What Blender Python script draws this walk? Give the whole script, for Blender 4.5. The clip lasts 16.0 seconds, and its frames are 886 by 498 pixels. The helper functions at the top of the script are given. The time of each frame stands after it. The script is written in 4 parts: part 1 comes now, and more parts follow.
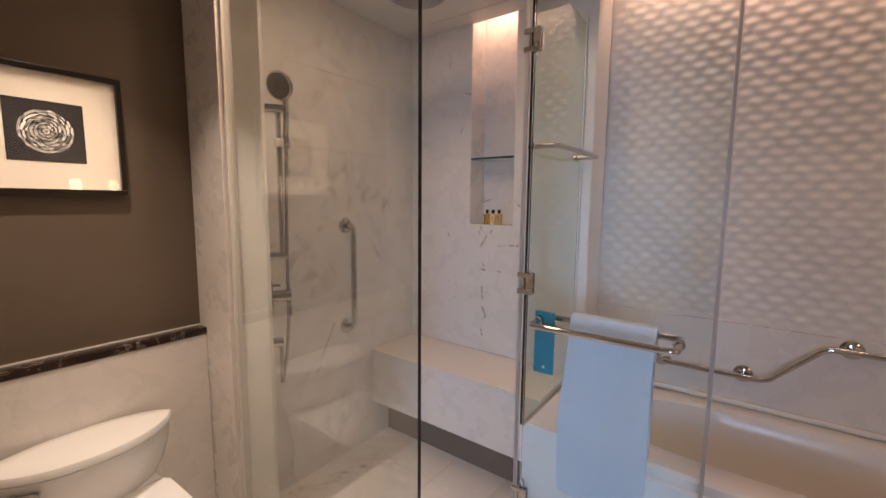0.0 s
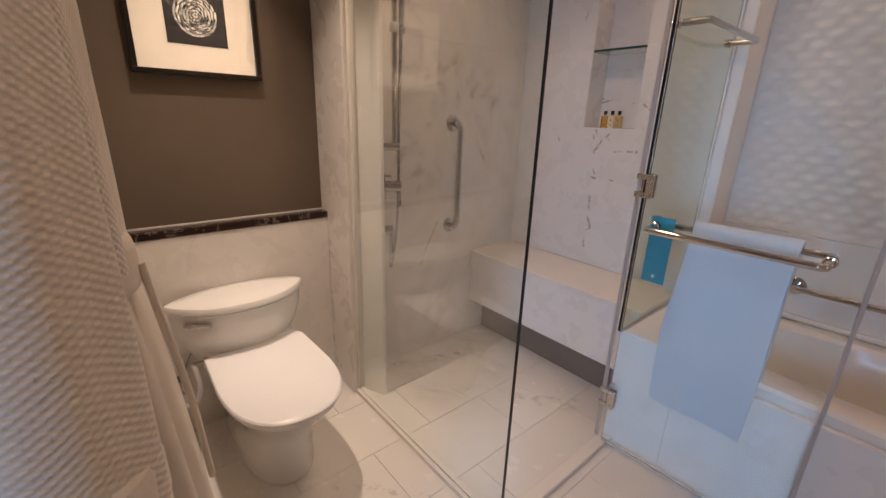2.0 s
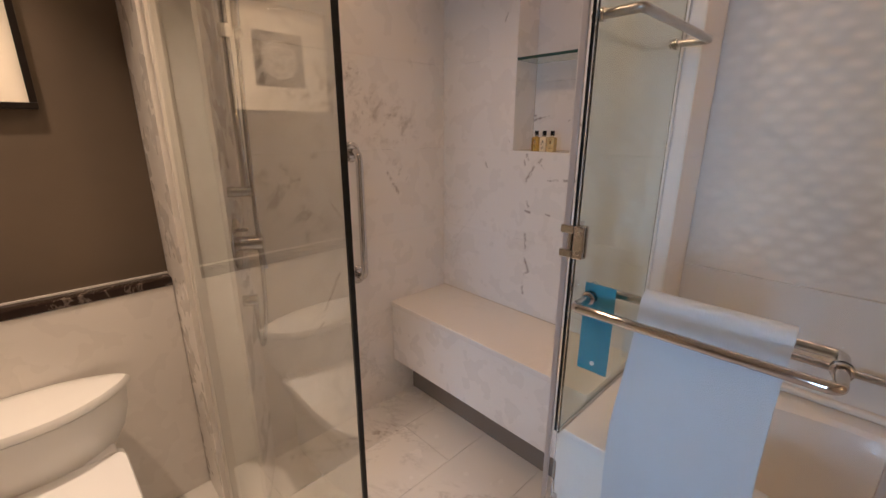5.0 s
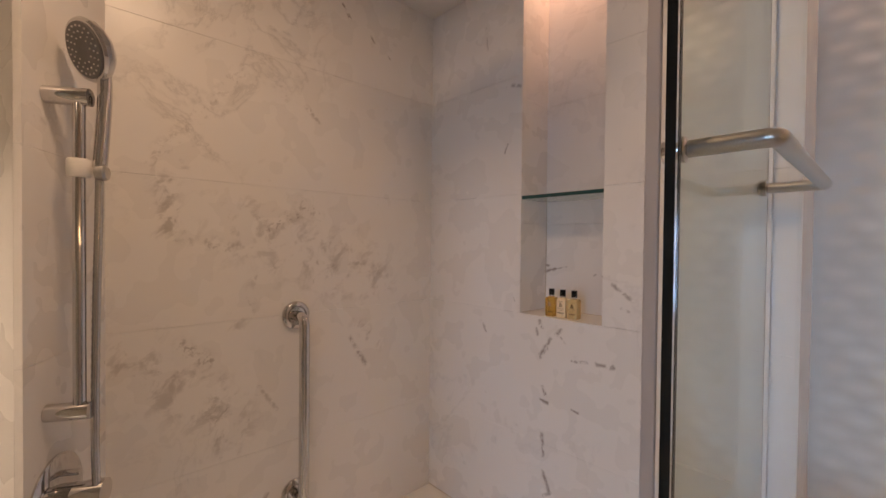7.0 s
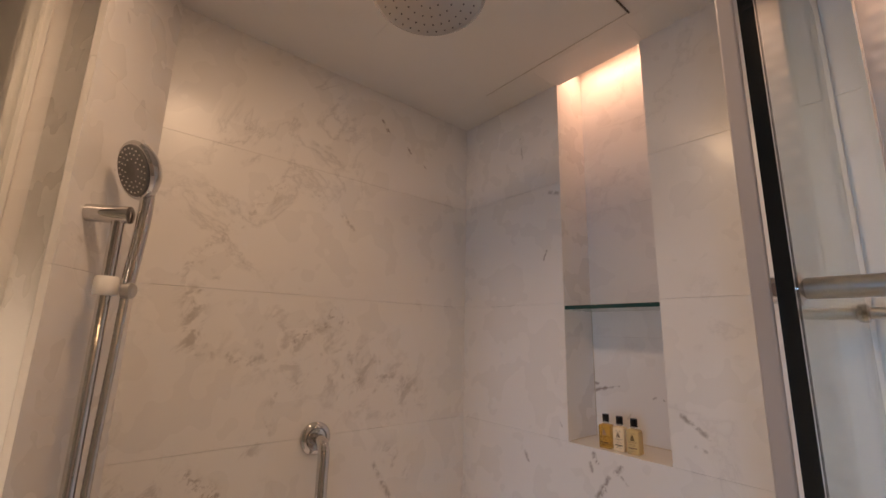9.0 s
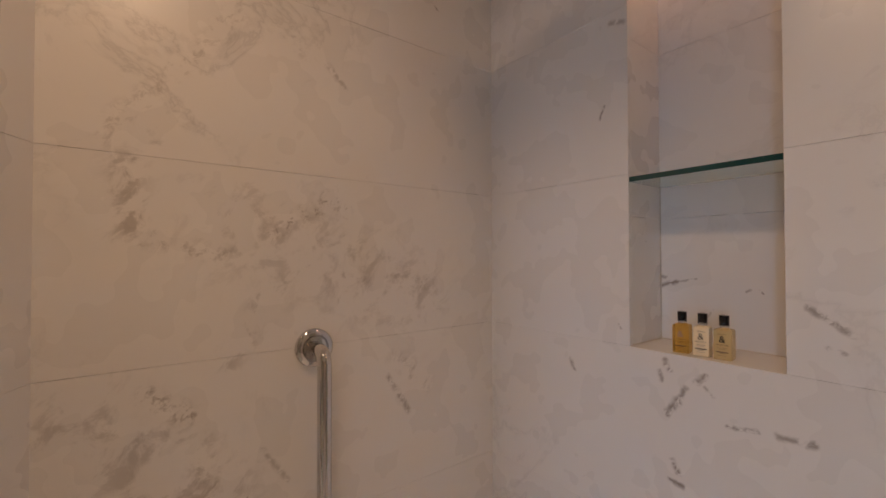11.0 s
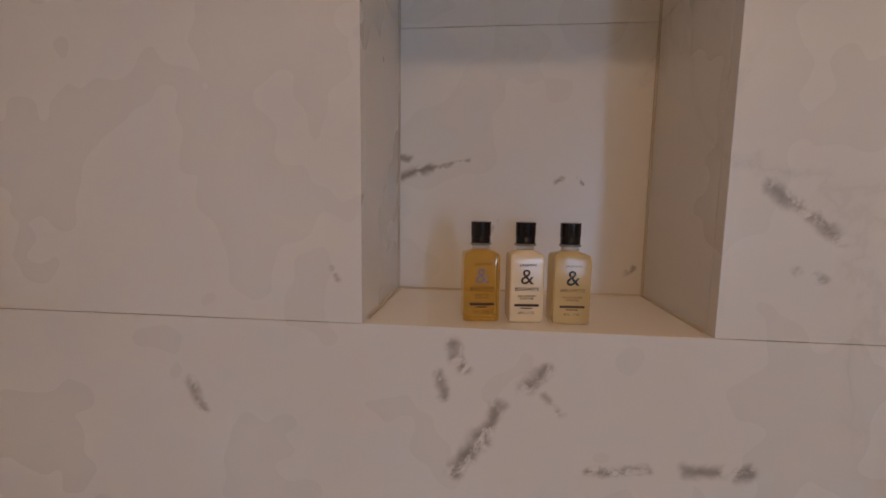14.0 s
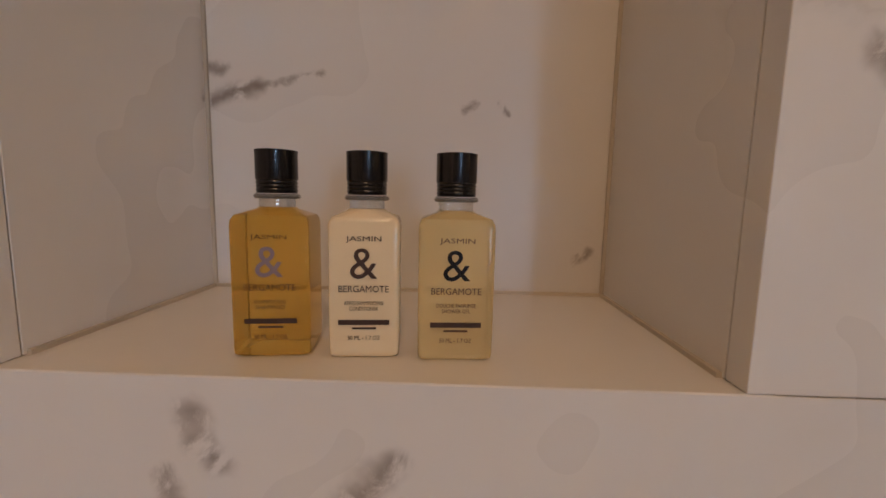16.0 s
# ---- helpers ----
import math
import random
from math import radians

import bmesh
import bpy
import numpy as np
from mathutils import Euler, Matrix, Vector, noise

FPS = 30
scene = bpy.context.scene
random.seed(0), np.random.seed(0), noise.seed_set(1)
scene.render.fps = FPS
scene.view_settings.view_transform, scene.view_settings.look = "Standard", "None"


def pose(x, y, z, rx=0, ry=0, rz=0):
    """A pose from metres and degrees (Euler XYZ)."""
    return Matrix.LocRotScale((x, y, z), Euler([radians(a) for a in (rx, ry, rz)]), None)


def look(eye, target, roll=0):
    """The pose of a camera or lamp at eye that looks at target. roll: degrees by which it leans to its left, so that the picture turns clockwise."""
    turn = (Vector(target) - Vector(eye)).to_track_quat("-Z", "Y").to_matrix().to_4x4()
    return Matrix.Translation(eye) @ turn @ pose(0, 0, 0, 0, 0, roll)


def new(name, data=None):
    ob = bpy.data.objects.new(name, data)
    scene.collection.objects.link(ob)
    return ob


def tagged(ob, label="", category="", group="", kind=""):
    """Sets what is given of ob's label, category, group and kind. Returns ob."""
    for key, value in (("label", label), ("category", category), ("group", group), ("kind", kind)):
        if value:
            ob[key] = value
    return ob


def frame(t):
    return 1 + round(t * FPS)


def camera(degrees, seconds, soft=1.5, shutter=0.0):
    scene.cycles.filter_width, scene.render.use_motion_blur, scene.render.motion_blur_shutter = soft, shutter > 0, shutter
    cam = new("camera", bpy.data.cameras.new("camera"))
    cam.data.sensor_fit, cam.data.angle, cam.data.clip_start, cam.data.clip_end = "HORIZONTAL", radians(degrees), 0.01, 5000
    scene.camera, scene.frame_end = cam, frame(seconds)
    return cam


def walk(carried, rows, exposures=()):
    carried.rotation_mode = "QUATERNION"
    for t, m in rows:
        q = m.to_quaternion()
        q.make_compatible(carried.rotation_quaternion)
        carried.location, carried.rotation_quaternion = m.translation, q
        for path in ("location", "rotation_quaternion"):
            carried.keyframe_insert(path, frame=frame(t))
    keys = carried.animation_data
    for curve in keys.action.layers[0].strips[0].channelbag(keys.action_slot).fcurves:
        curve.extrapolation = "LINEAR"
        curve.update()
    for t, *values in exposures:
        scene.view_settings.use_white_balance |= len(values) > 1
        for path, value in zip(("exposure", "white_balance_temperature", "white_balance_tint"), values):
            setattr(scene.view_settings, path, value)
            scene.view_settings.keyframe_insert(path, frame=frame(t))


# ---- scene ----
cam = camera(93.9, 16.0)
PATH = [
    (0, (1.634, 1.621, 1.432), (0.449, 3.216, 1.205), 0.5),
    (0.5, (1.621, 1.596, 1.409), (0.222, 3.006, 1.172), 0.7),
    (1, (1.612, 1.581, 1.38), (0.141, 2.895, 1.049), 1.1),
    (1.5, (1.611, 1.574, 1.354), (0.145, 2.843, 0.863), 1.6),
    (2, (1.612, 1.579, 1.331), (0.163, 2.816, 0.724), 1.9),
    (2.5, (1.616, 1.586, 1.306), (0.179, 2.802, 0.631), 1.8),
    (3, (1.606, 1.62, 1.298), (0.172, 2.817, 0.583), 1.6),
    (3.2, (1.596, 1.646, 1.294), (0.16, 2.837, 0.573), 1.6),
    (5.5, (1.373, 2.295, 1.425), (0.005, 3.666, 0.927), 0.0),
    (6, (1.27, 2.432, 1.446), (-0.102, 3.82, 1.012), 0.2),
    (6.5, (1.177, 2.519, 1.478), (-0.234, 3.91, 1.204), 0.3),
    (7, (1.121, 2.567, 1.529), (-0.343, 3.929, 1.499), 0.6),
    (7.5, (1.078, 2.565, 1.568), (-0.413, 3.891, 1.708), 1.1),
    (8, (1.065, 2.555, 1.596), (-0.435, 3.839, 1.917), 1.4),
    (8.2, (1.077, 2.561, 1.595), (-0.44, 3.801, 1.994), 2.0),
    (10.3, (0.932, 2.699, 1.59), (-0.585, 3.966, 1.893), -0.6),
    (10.5, (0.914, 2.727, 1.555), (-0.639, 3.967, 1.78), -0.3),
    (11, (0.797, 2.772, 1.508), (-0.796, 3.981, 1.538), -0.1),
    (11.5, (0.666, 2.816, 1.493), (-0.924, 4.025, 1.415), -0.3),
    (12, (0.562, 2.884, 1.444), (-0.955, 4.178, 1.289), -0.5),
    (12.5, (0.47, 3.013, 1.424), (-0.784, 4.562, 1.253), -0.6),
    (13, (0.444, 3.142, 1.418), (-0.425, 4.934, 1.238), 0.2),
    (13.5, (0.409, 3.25, 1.418), (-0.043, 5.187, 1.204), 0.5),
    (14, (0.408, 3.338, 1.405), (0.218, 5.316, 1.182), 0.8),
    (14.5, (0.445, 3.425, 1.387), (0.323, 5.407, 1.153), 0.8),
    (15, (0.47, 3.481, 1.378), (0.375, 5.463, 1.127), 0.9),
    (15.5, (0.483, 3.506, 1.378), (0.403, 5.484, 1.095), 0.9),
    (16, (0.483, 3.523, 1.371), (0.423, 5.507, 1.123), 1.2),
]
walk(cam, [(t, look(eye, target, roll)) for t, eye, target, roll in PATH],
     exposures=[(0.0, 0.08, 6050, 10), (3.2, 0.03, 6050, 10), (5.5, 0.03, 6600, 10), (8.0, 0.0, 6450, 10), (11.5, -0.16, 6550, 10),
                (13.5, -0.18, 6500, 10), (15.0, -0.26, 6850, 10), (16.0, -0.04, 6950, 10)])

from math import cos, pi, sin

# ---------------------------------------------------------------- world and lights
random.seed(7)
world = bpy.data.worlds.new("world")
scene.world = world
world.use_nodes = True
sky = world.node_tree.nodes.new("ShaderNodeTexSky")
sky.sky_type, sky.sun_disc = 'NISHITA', False
sky.sun_elevation, sky.sun_rotation = radians(35), radians(200)
world.node_tree.links.new(sky.outputs[0], world.node_tree.nodes["Background"].inputs[0])
world.node_tree.nodes["Background"].inputs[1].default_value = 0.06
WARM = (1.0, 0.63, 0.375)


def lamp(name, where, target, watts, colour, size, size_y=None, spread=180, round_=False):
    data = bpy.data.lights.new(name, 'AREA')
    data.energy, data.color, data.size, data.spread = watts, colour, size, radians(spread)
    if round_:
        data.shape = 'DISK'
    elif size_y:
        data.shape, data.size_y = 'RECTANGLE', size_y
    ob = new(name, data)
    ob.matrix_world = look(where, target)
    return ob


lamp("window_daylight", (2.10, -0.62, 1.35), (1.10, 3.1, 0.70), 3.3, (0.38, 0.62, 1.0), 0.35, 0.9, 60)
lamp("toilet_downlight", (0.15, 1.96, 2.405), (0.16, 1.96, 0), 4.0, (1.0, 0.74, 0.54), 0.05, None, 75, True)
lamp("room_downlight", (2.05, 0.95, 2.405), (2.05, 0.95, 0), 5.4, (1.0, 0.70, 0.49), 0.12, None, 170, True)
# added fill lamp under the shower ceiling, without a fitting of its own
lamp("shower_fill", (0.55, 2.75, 2.405), (0.55, 2.8, 0), 4.7, (1.0, 0.65, 0.40), 0.16, None, 180, True)
lamp("niche_cove_strip", (0.4485, 3.735, 2.515), (0.4485, 3.745, 0), 0.7, (1.0, 0.55, 0.36), 0.25, 0.04)
lamp("tub_cove_strip", (1.95, 3.80, 2.50), (1.95, 3.88, 1.4), 3.5, (1.0, 0.60, 0.42), 1.7, 0.03)

# ---------------------------------------------------------------- materials


def material(name, colour=(0.8, 0.8, 0.8), rough=0.5, metal=0.0, trans=0.0, ior=1.45, coat=0.0):
    m = bpy.data.materials.new(name)
    m.use_nodes = True
    b = m.node_tree.nodes["Principled BSDF"]
    b.inputs["Base Color"].default_value = (*colour, 1)
    b.inputs["Roughness"].default_value = rough
    b.inputs["Metallic"].default_value = metal
    b.inputs["Transmission Weight"].default_value = trans
    b.inputs["IOR"].default_value = ior
    b.inputs["Coat Weight"].default_value = coat
    return m


class Nodes:
    """Small helper to string shader nodes together."""

    def __init__(self, m):
        self.t = m.node_tree
        self.b = self.t.nodes["Principled BSDF"]

    def add(self, kind, ins=(), **props):
        n = self.t.nodes.new(kind)
        if "operation" in props:
            n.operation = props["operation"]
        if "data_type" in props:
            n.data_type = props["data_type"]
        for k, v in dict(ins).items():
            if isinstance(v, bpy.types.NodeSocket):
                self.t.links.new(v, n.inputs[k])
            else:
                n.inputs[k].default_value = v
        return n

    def to(self, out, name):
        self.t.links.new(out, self.b.inputs[name])

    def coords(self):
        return self.add("ShaderNodeNewGeometry").outputs["Position"]

    def noise(self, vec, scale, detail=4, rough=0.55, distort=0.0):
        return self.add("ShaderNodeTexNoise", {"Vector": vec, "Scale": scale, "Detail": detail, "Roughness": rough, "Distortion": distort})

    def ramp(self, val, stops):
        r = self.add("ShaderNodeValToRGB", {"Fac": val})
        r.color_ramp.interpolation = 'EASE'
        e = r.color_ramp.elements
        while len(e) < len(stops):
            e.new(0.5)
        for el, (p, c) in zip(e, stops):
            el.position, el.color = p, (c, c, c, 1) if isinstance(c, (int, float)) else (*c, 1)
        return r.outputs["Color"]

    def mix(self, fac, a, b):
        n = self.add("ShaderNodeMix", data_type='RGBA')
        for s, v in ((0, fac), (6, a), (7, b)):
            if isinstance(v, bpy.types.NodeSocket):
                self.t.links.new(v, n.inputs[s])
            else:
                n.inputs[s].default_value = v if s == 0 else (*v, 1)
        return n.outputs[2]

    def maths(self, op, a, b=0.0):
        n = self.add("ShaderNodeMath", operation=op)
        for s, v in ((0, a), (1, b)):
            if isinstance(v, bpy.types.NodeSocket):
                self.t.links.new(v, n.inputs[s])
            else:
                n.inputs[s].default_value = v
        return n.outputs[0]

    def bump(self, height, strength, distance):
        n = self.add("ShaderNodeBump", {"Height": height, "Strength": strength, "Distance": distance})
        self.to(n.outputs[0], "Normal")


def shift(vec, n, off):
    return n.add("ShaderNodeMapping", {"Vector": vec, "Location": off}).outputs[0]


def near_line(n, pos, a, b, width):
    """1 on the segment a-b, fading to 0 at the given width from it (ragged by noise)."""
    a, b = Vector(a), Vector(b)
    d = (b - a).normalized()
    wob = n.noise(pos, max(9.0, 0.45 / width), 3)
    sway = min(0.07, 1.6 * width)
    off = n.add("ShaderNodeVectorMath", {0: wob.outputs["Color"], 1: (0.5, 0.5, 0.5)}, operation='SUBTRACT').outputs[0]
    off = n.add("ShaderNodeVectorMath", {0: off, 1: (sway, sway, sway)}, operation='MULTIPLY').outputs[0]
    p = n.add("ShaderNodeVectorMath", {0: pos, 1: off}, operation='ADD').outputs[0]
    rel = n.add("ShaderNodeVectorMath", {0: p, 1: tuple(a)}, operation='SUBTRACT').outputs[0]
    along = n.add("ShaderNodeVectorMath", {0: rel, 1: tuple(d)}, operation='DOT_PRODUCT').outputs["Value"]
    cl = n.add("ShaderNodeClamp", {"Value": along, "Min": 0.0, "Max": (b - a).length}).outputs[0]
    foot = n.add("ShaderNodeVectorMath", {0: tuple(d)}, operation='SCALE')
    n.t.links.new(cl, foot.inputs["Scale"])
    gap = n.add("ShaderNodeVectorMath", {0: rel, 1: foot.outputs[0]}, operation='DISTANCE').outputs["Value"]
    return n.ramp(n.maths('DIVIDE', gap, width), [(0.0, 1.0), (1.0, 0.0)])


def marble(name, base, veins=(), amount=1.0, rough=0.26, seed=0.0, spots=0.5, stretch=(1.5, 1.5, 0.62)):
    """White polished marble: faint clouds, soft grey bands, dark flecks, with stronger seams along the veins given."""
    m = material(name, base, rough)
    n = Nodes(m)
    pos = n.coords()
    info = n.add("ShaderNodeObjectInfo").outputs["Random"]
    q = shift(pos, n, (seed, seed * 0.7, seed * 1.3))
    cloud = n.noise(q, 2.6, 3, 0.5, 0.0).outputs[0]
    turned = n.add("ShaderNodeMapping", {"Vector": q, "Rotation": (0.75, -0.75, 0.0)}).outputs[0]
    tilt = n.add("ShaderNodeMapping", {"Vector": turned, "Scale": stretch}).outputs[0]
    band = n.noise(tilt, 3.2, 7, 0.62, 0.5).outputs[0]
    seam = n.ramp(n.maths('ABSOLUTE', n.maths('SUBTRACT', band, 0.5)), [(0.0, 1.0), (0.010, 0.35), (0.034, 0.0)])
    gate = n.ramp(n.noise(q, 1.6, 2).outputs[0], [(0.50, 0.0), (0.66, 1.0)])
    soft = n.maths('MULTIPLY', seam, gate)
    col = n.mix(n.maths('MULTIPLY', cloud, 0.30 * amount), base, tuple(c * 0.80 for c in base))
    col = n.mix(n.maths('MULTIPLY', soft, 0.26 * amount), col, (0.30, 0.27, 0.25))
    fleck_n = n.noise(tilt, 20.0, 4, 0.6, 0.4).outputs[0]
    fleck = n.ramp(fleck_n, [(0.64, 0.0), (0.78, 1.0)])
    fleck_gate = n.ramp(n.noise(q, 2.6, 2).outputs[0], [(0.57, 0.0), (0.72, 1.0)])
    col = n.mix(n.maths('MULTIPLY', n.maths('MULTIPLY', fleck, fleck_gate), spots * amount), col, (0.22, 0.20, 0.19))
    for a, b, width, dark, grain in veins:
        line = near_line(n, pos, a, b, width)
        cut = 0.49 if width > 0.025 else 0.38
        lump = n.ramp(n.noise(tilt, grain * 1.9, 6, 0.66, 0.45).outputs[0], [(cut, 0.0), (cut + 0.16, 1.0)])
        col = n.mix(n.maths('MULTIPLY', n.maths('MULTIPLY', line, lump), min(1.0, dark * 0.9)), col, (0.25, 0.20, 0.17))
    tint = n.maths('MULTIPLY', info, 0.06)
    col = n.mix(tint, col, (0.55, 0.50, 0.45))
    n.to(col, "Base Color")
    n.to(n.maths('MULTIPLY', n.maths('ADD', n.noise(q, 9.0, 2).outputs[0], 0.6), rough), "Roughness")
    n.bump(n.noise(q, 60.0, 2).outputs[0], 0.03, 0.002)
    return m


WHITE = (0.80, 0.765, 0.725)
M_GRAB = marble("marble_veined", WHITE, [
    ((-0.13, 2.95, 1.58), (-0.13, 3.40, 1.40), 0.2, 0.42, 7.0),
    ((-0.13, 2.70, 1.23), (-0.13, 2.92, 1.02), 0.14, 0.45, 8.0),
    ((-0.13, 3.265, 2.32), (-0.13, 3.295, 2.28), 0.008, 1, 24),
    ((-0.13, 3.375, 2.25), (-0.13, 3.39, 2.235), 0.007, 0.8, 24),
    ((-0.13, 3.44, 2.21), (-0.13, 3.46, 2.195), 0.006, 0.7, 24),
    ((-0.13, 2.74, 1.72), (-0.13, 2.94, 2), 0.033, 0.4, 24),
    ((-0.13, 3.06, 1.99), (-0.13, 3.1, 1.96), 0.03, 0.4, 24),
    ((-0.13, 3.14, 1.95), (-0.13, 3.18, 1.91), 0.012, 0.5, 24),
    ((-0.13, 2.765, 1.66), (-0.13, 2.775, 1.56), 0.06, 0.6, 10),
    ((-0.13, 2.79, 1.54), (-0.13, 2.93, 1.51), 0.03, 0.48, 24),
    ((-0.13, 3.01, 1.55), (-0.13, 3.14, 1.64), 0.027, 0.76, 24),
    ((-0.13, 3.14, 1.64), (-0.13, 3.18, 1.61), 0.03, 0.72, 24),
    ((-0.13, 2.93, 1.3), (-0.13, 3.03, 1.46), 0.0525, 0.48, 10),
    ((-0.13, 3.1, 1.5), (-0.13, 3.22, 1.44), 0.045, 0.48, 10),
    ((-0.13, 3.3, 1.48), (-0.13, 3.42, 1.42), 0.045, 0.52, 10),
    ((-0.13, 3.33, 1.24), (-0.13, 3.42, 1.17), 0.045, 0.48, 10),
    ((-0.13, 2.8, 1.25), (-0.13, 2.87, 1.2), 0.03, 0.76, 24),
    ((-0.13, 2.89, 1.12), (-0.13, 2.915, 0.93), 0.0525, 0.56, 10),
    ((-0.13, 2.905, 0.54), (-0.13, 2.925, 0.56), 0.01, 0.9, 24),
    ((-0.13, 2.93, 0.6), (-0.13, 3.02, 0.77), 0.012, 0.6, 24),
    ((-0.13, 3.3, 1.2), (-0.13, 3.36, 1.1), 0.012, 0.7, 24),
    ((-0.13, 3, 1.1), (-0.13, 3.05, 1.02), 0.01, 0.5, 24),
], 1.25, seed=0.0)
M_NICHE = marble("marble_flecked", WHITE, [
    ((0.24, 3.665, 1.83), (0.252, 3.665, 1.86), 0.005, 1, 24),
    ((0.385, 3.665, 1.29), (0.395, 3.665, 1.27), 0.01, 0.9, 24),
    ((0.375, 3.665, 1.265), (0.38, 3.665, 1.245), 0.007, 0.8, 24),
    ((0.39, 3.665, 1.18), (0.41, 3.665, 1.21), 0.012, 1, 24),
    ((0.41, 3.665, 1.21), (0.425, 3.665, 1.24), 0.01, 0.9, 24),
    ((0.445, 3.665, 1.255), (0.462, 3.665, 1.272), 0.01, 0.9, 24),
    ((0.46, 3.665, 1.25), (0.475, 3.665, 1.235), 0.006, 0.6, 24),
    ((0.5, 3.665, 1.187), (0.545, 3.665, 1.193), 0.007, 0.9, 24),
    ((0.575, 3.665, 1.195), (0.62, 3.665, 1.195), 0.011, 0.9, 24),
    ((0.615, 3.665, 1.42), (0.668, 3.665, 1.383), 0.009, 0.8, 24),
    ((0.64, 3.665, 1.357), (0.66, 3.665, 1.352), 0.006, 0.6, 24),
    ((0.4, 3.665, 1.085), (0.41, 3.665, 1.065), 0.01, 1, 24),
    ((0.395, 3.665, 1.045), (0.42, 3.665, 1.04), 0.009, 1, 24),
    ((0.5, 3.665, 1.045), (0.52, 3.665, 1.04), 0.006, 0.9, 24),
    ((0.4, 3.665, 0.94), (0.405, 3.665, 0.87), 0.009, 0.9, 24),
    ((0.405, 3.665, 0.82), (0.43, 3.665, 0.77), 0.012, 1, 24),
    ((0.43, 3.665, 0.77), (0.41, 3.665, 0.75), 0.01, 0.9, 24),
    ((0.4, 3.665, 0.7), (0.405, 3.665, 0.65), 0.01, 0.8, 24),
    ((0.155, 3.665, 1.245), (0.165, 3.665, 1.22), 0.009, 0.8, 24),
    ((0.27, 3.665, 2.05), (0.3, 3.665, 2.04), 0.01, 0.7, 24),
    ((0.285, 3.665, 1.35), (0.29, 3.665, 1.34), 0.004, 0.6, 24),
    ((0.15, 3.665, 2.28), (0.16, 3.665, 2.2), 0.006, 0.5, 24),
    ((0.312, 3.812, 1.434), (0.345, 3.812, 1.443), 0.01, 1, 24),
    ((0.345, 3.812, 1.443), (0.39, 3.812, 1.452), 0.004, 0.7, 24),
    ((0.311, 3.812, 1.456), (0.322, 3.812, 1.455), 0.007, 0.9, 24),
    ((0.487, 3.812, 1.43), (0.494, 3.812, 1.433), 0.004, 0.9, 24),
    ((0.511, 3.812, 1.434), (0.516, 3.812, 1.427), 0.003, 0.8, 24),
    ((0.566, 3.812, 1.329), (0.576, 3.812, 1.335), 0.005, 0.9, 24),
    ((0.41, 3.812, 1.365), (0.425, 3.812, 1.385), 0.004, 0.6, 24),
], 0.7, seed=3.1, spots=0.75, stretch=(1.3, 1.0, 0.85))
M_VALVE = marble("marble_valve_wall", WHITE, [
    ((-0.02, 2.60, 1.02), (0.07, 2.56, 0.86), 0.05, 0.7, 10.0),
    ((0.04, 2.57, 1.78), (0.09, 2.55, 1.74), 0.05, 0.8, 11.0),
], 0.8, seed=5.7)
M_PLAIN = marble("marble_pale", WHITE, (), 0.5, seed=8.3, spots=0.5)
M_FLOOR = marble("marble_floor", (0.78, 0.75, 0.71), [
    ((-0.1, 2.62, 0.0), (0.1, 3.2, 0.0), 0.05, 0.8, 9.0),
    ((0.25, 2.75, 0.0), (0.7, 3.2, 0.0), 0.12, 0.35, 7.0),
    ((0.45, 2.1, 0.0), (0.7, 2.3, 0.0), 0.05, 0.5, 9.0),
    ((1.0, 2.5, 0.0), (1.5, 2.9, 0.0), 0.10, 0.4, 8.0),
], 1.25, 0.22, seed=11.9, spots=0.5)
M_CURB = marble("marble_curb", (0.82, 0.78, 0.73), (), 0.4, 0.2, seed=2.2, spots=0.2)


def dark_marble():
    m = material("dark_brown_marble", (0.03, 0.018, 0.014), 0.15)
    n = Nodes(m)
    v = n.noise(n.coords(), 7.0, 4, 0.55, 1.2).outputs[0]
    line = n.ramp(n.maths('ABSOLUTE', n.maths('SUBTRACT', v, 0.5)), [(0.0, 1.0), (0.025, 0.0)])
    n.to(n.mix(n.maths('MULTIPLY', line, 0.35), (0.026, 0.015, 0.012), (0.42, 0.35, 0.30)), "Base Color")
    return m


def grained(name, colour, rough, scale, depth, var=0.12, strength=0.4):
    m = material(name, colour, rough)
    n = Nodes(m)
    pos = n.coords()
    big = n.noise(pos, 3.0, 4).outputs[0]
    n.to(n.mix(n.ramp(big, [(0.3, 0.0), (0.7, 1.0)]), colour, tuple(c * (1 - var) for c in colour)), "Base Color")
    n.bump(n.noise(pos, scale, 4).outputs[0], strength, depth)
    return m


def waffle(name, colour):
    m = material(name, colour, 0.95)
    n = Nodes(m)
    pos = n.add("ShaderNodeTexCoord").outputs["UV"]
    sep = n.add("ShaderNodeSeparateXYZ", {0: pos})
    u = n.maths('SINE', n.maths('MULTIPLY', sep.outputs[0], 520.0))
    v = n.maths('SINE', n.maths('MULTIPLY', sep.outputs[1], 520.0))
    h = n.maths('MULTIPLY', u, v)
    fuzz = n.noise(n.coords(), 300.0, 3).outputs[0]
    n.bump(n.maths('ADD', h, n.maths('MULTIPLY', fuzz, 0.6)), 0.5, 0.0022)
    n.to(n.mix(n.ramp(h, [(0.0, 1.0), (0.6, 0.0)]), colour, tuple(c * 0.90 for c in colour)), "Base Color")
    b = n.b
    b.inputs["Sheen Weight"].default_value = 0.25
    return m


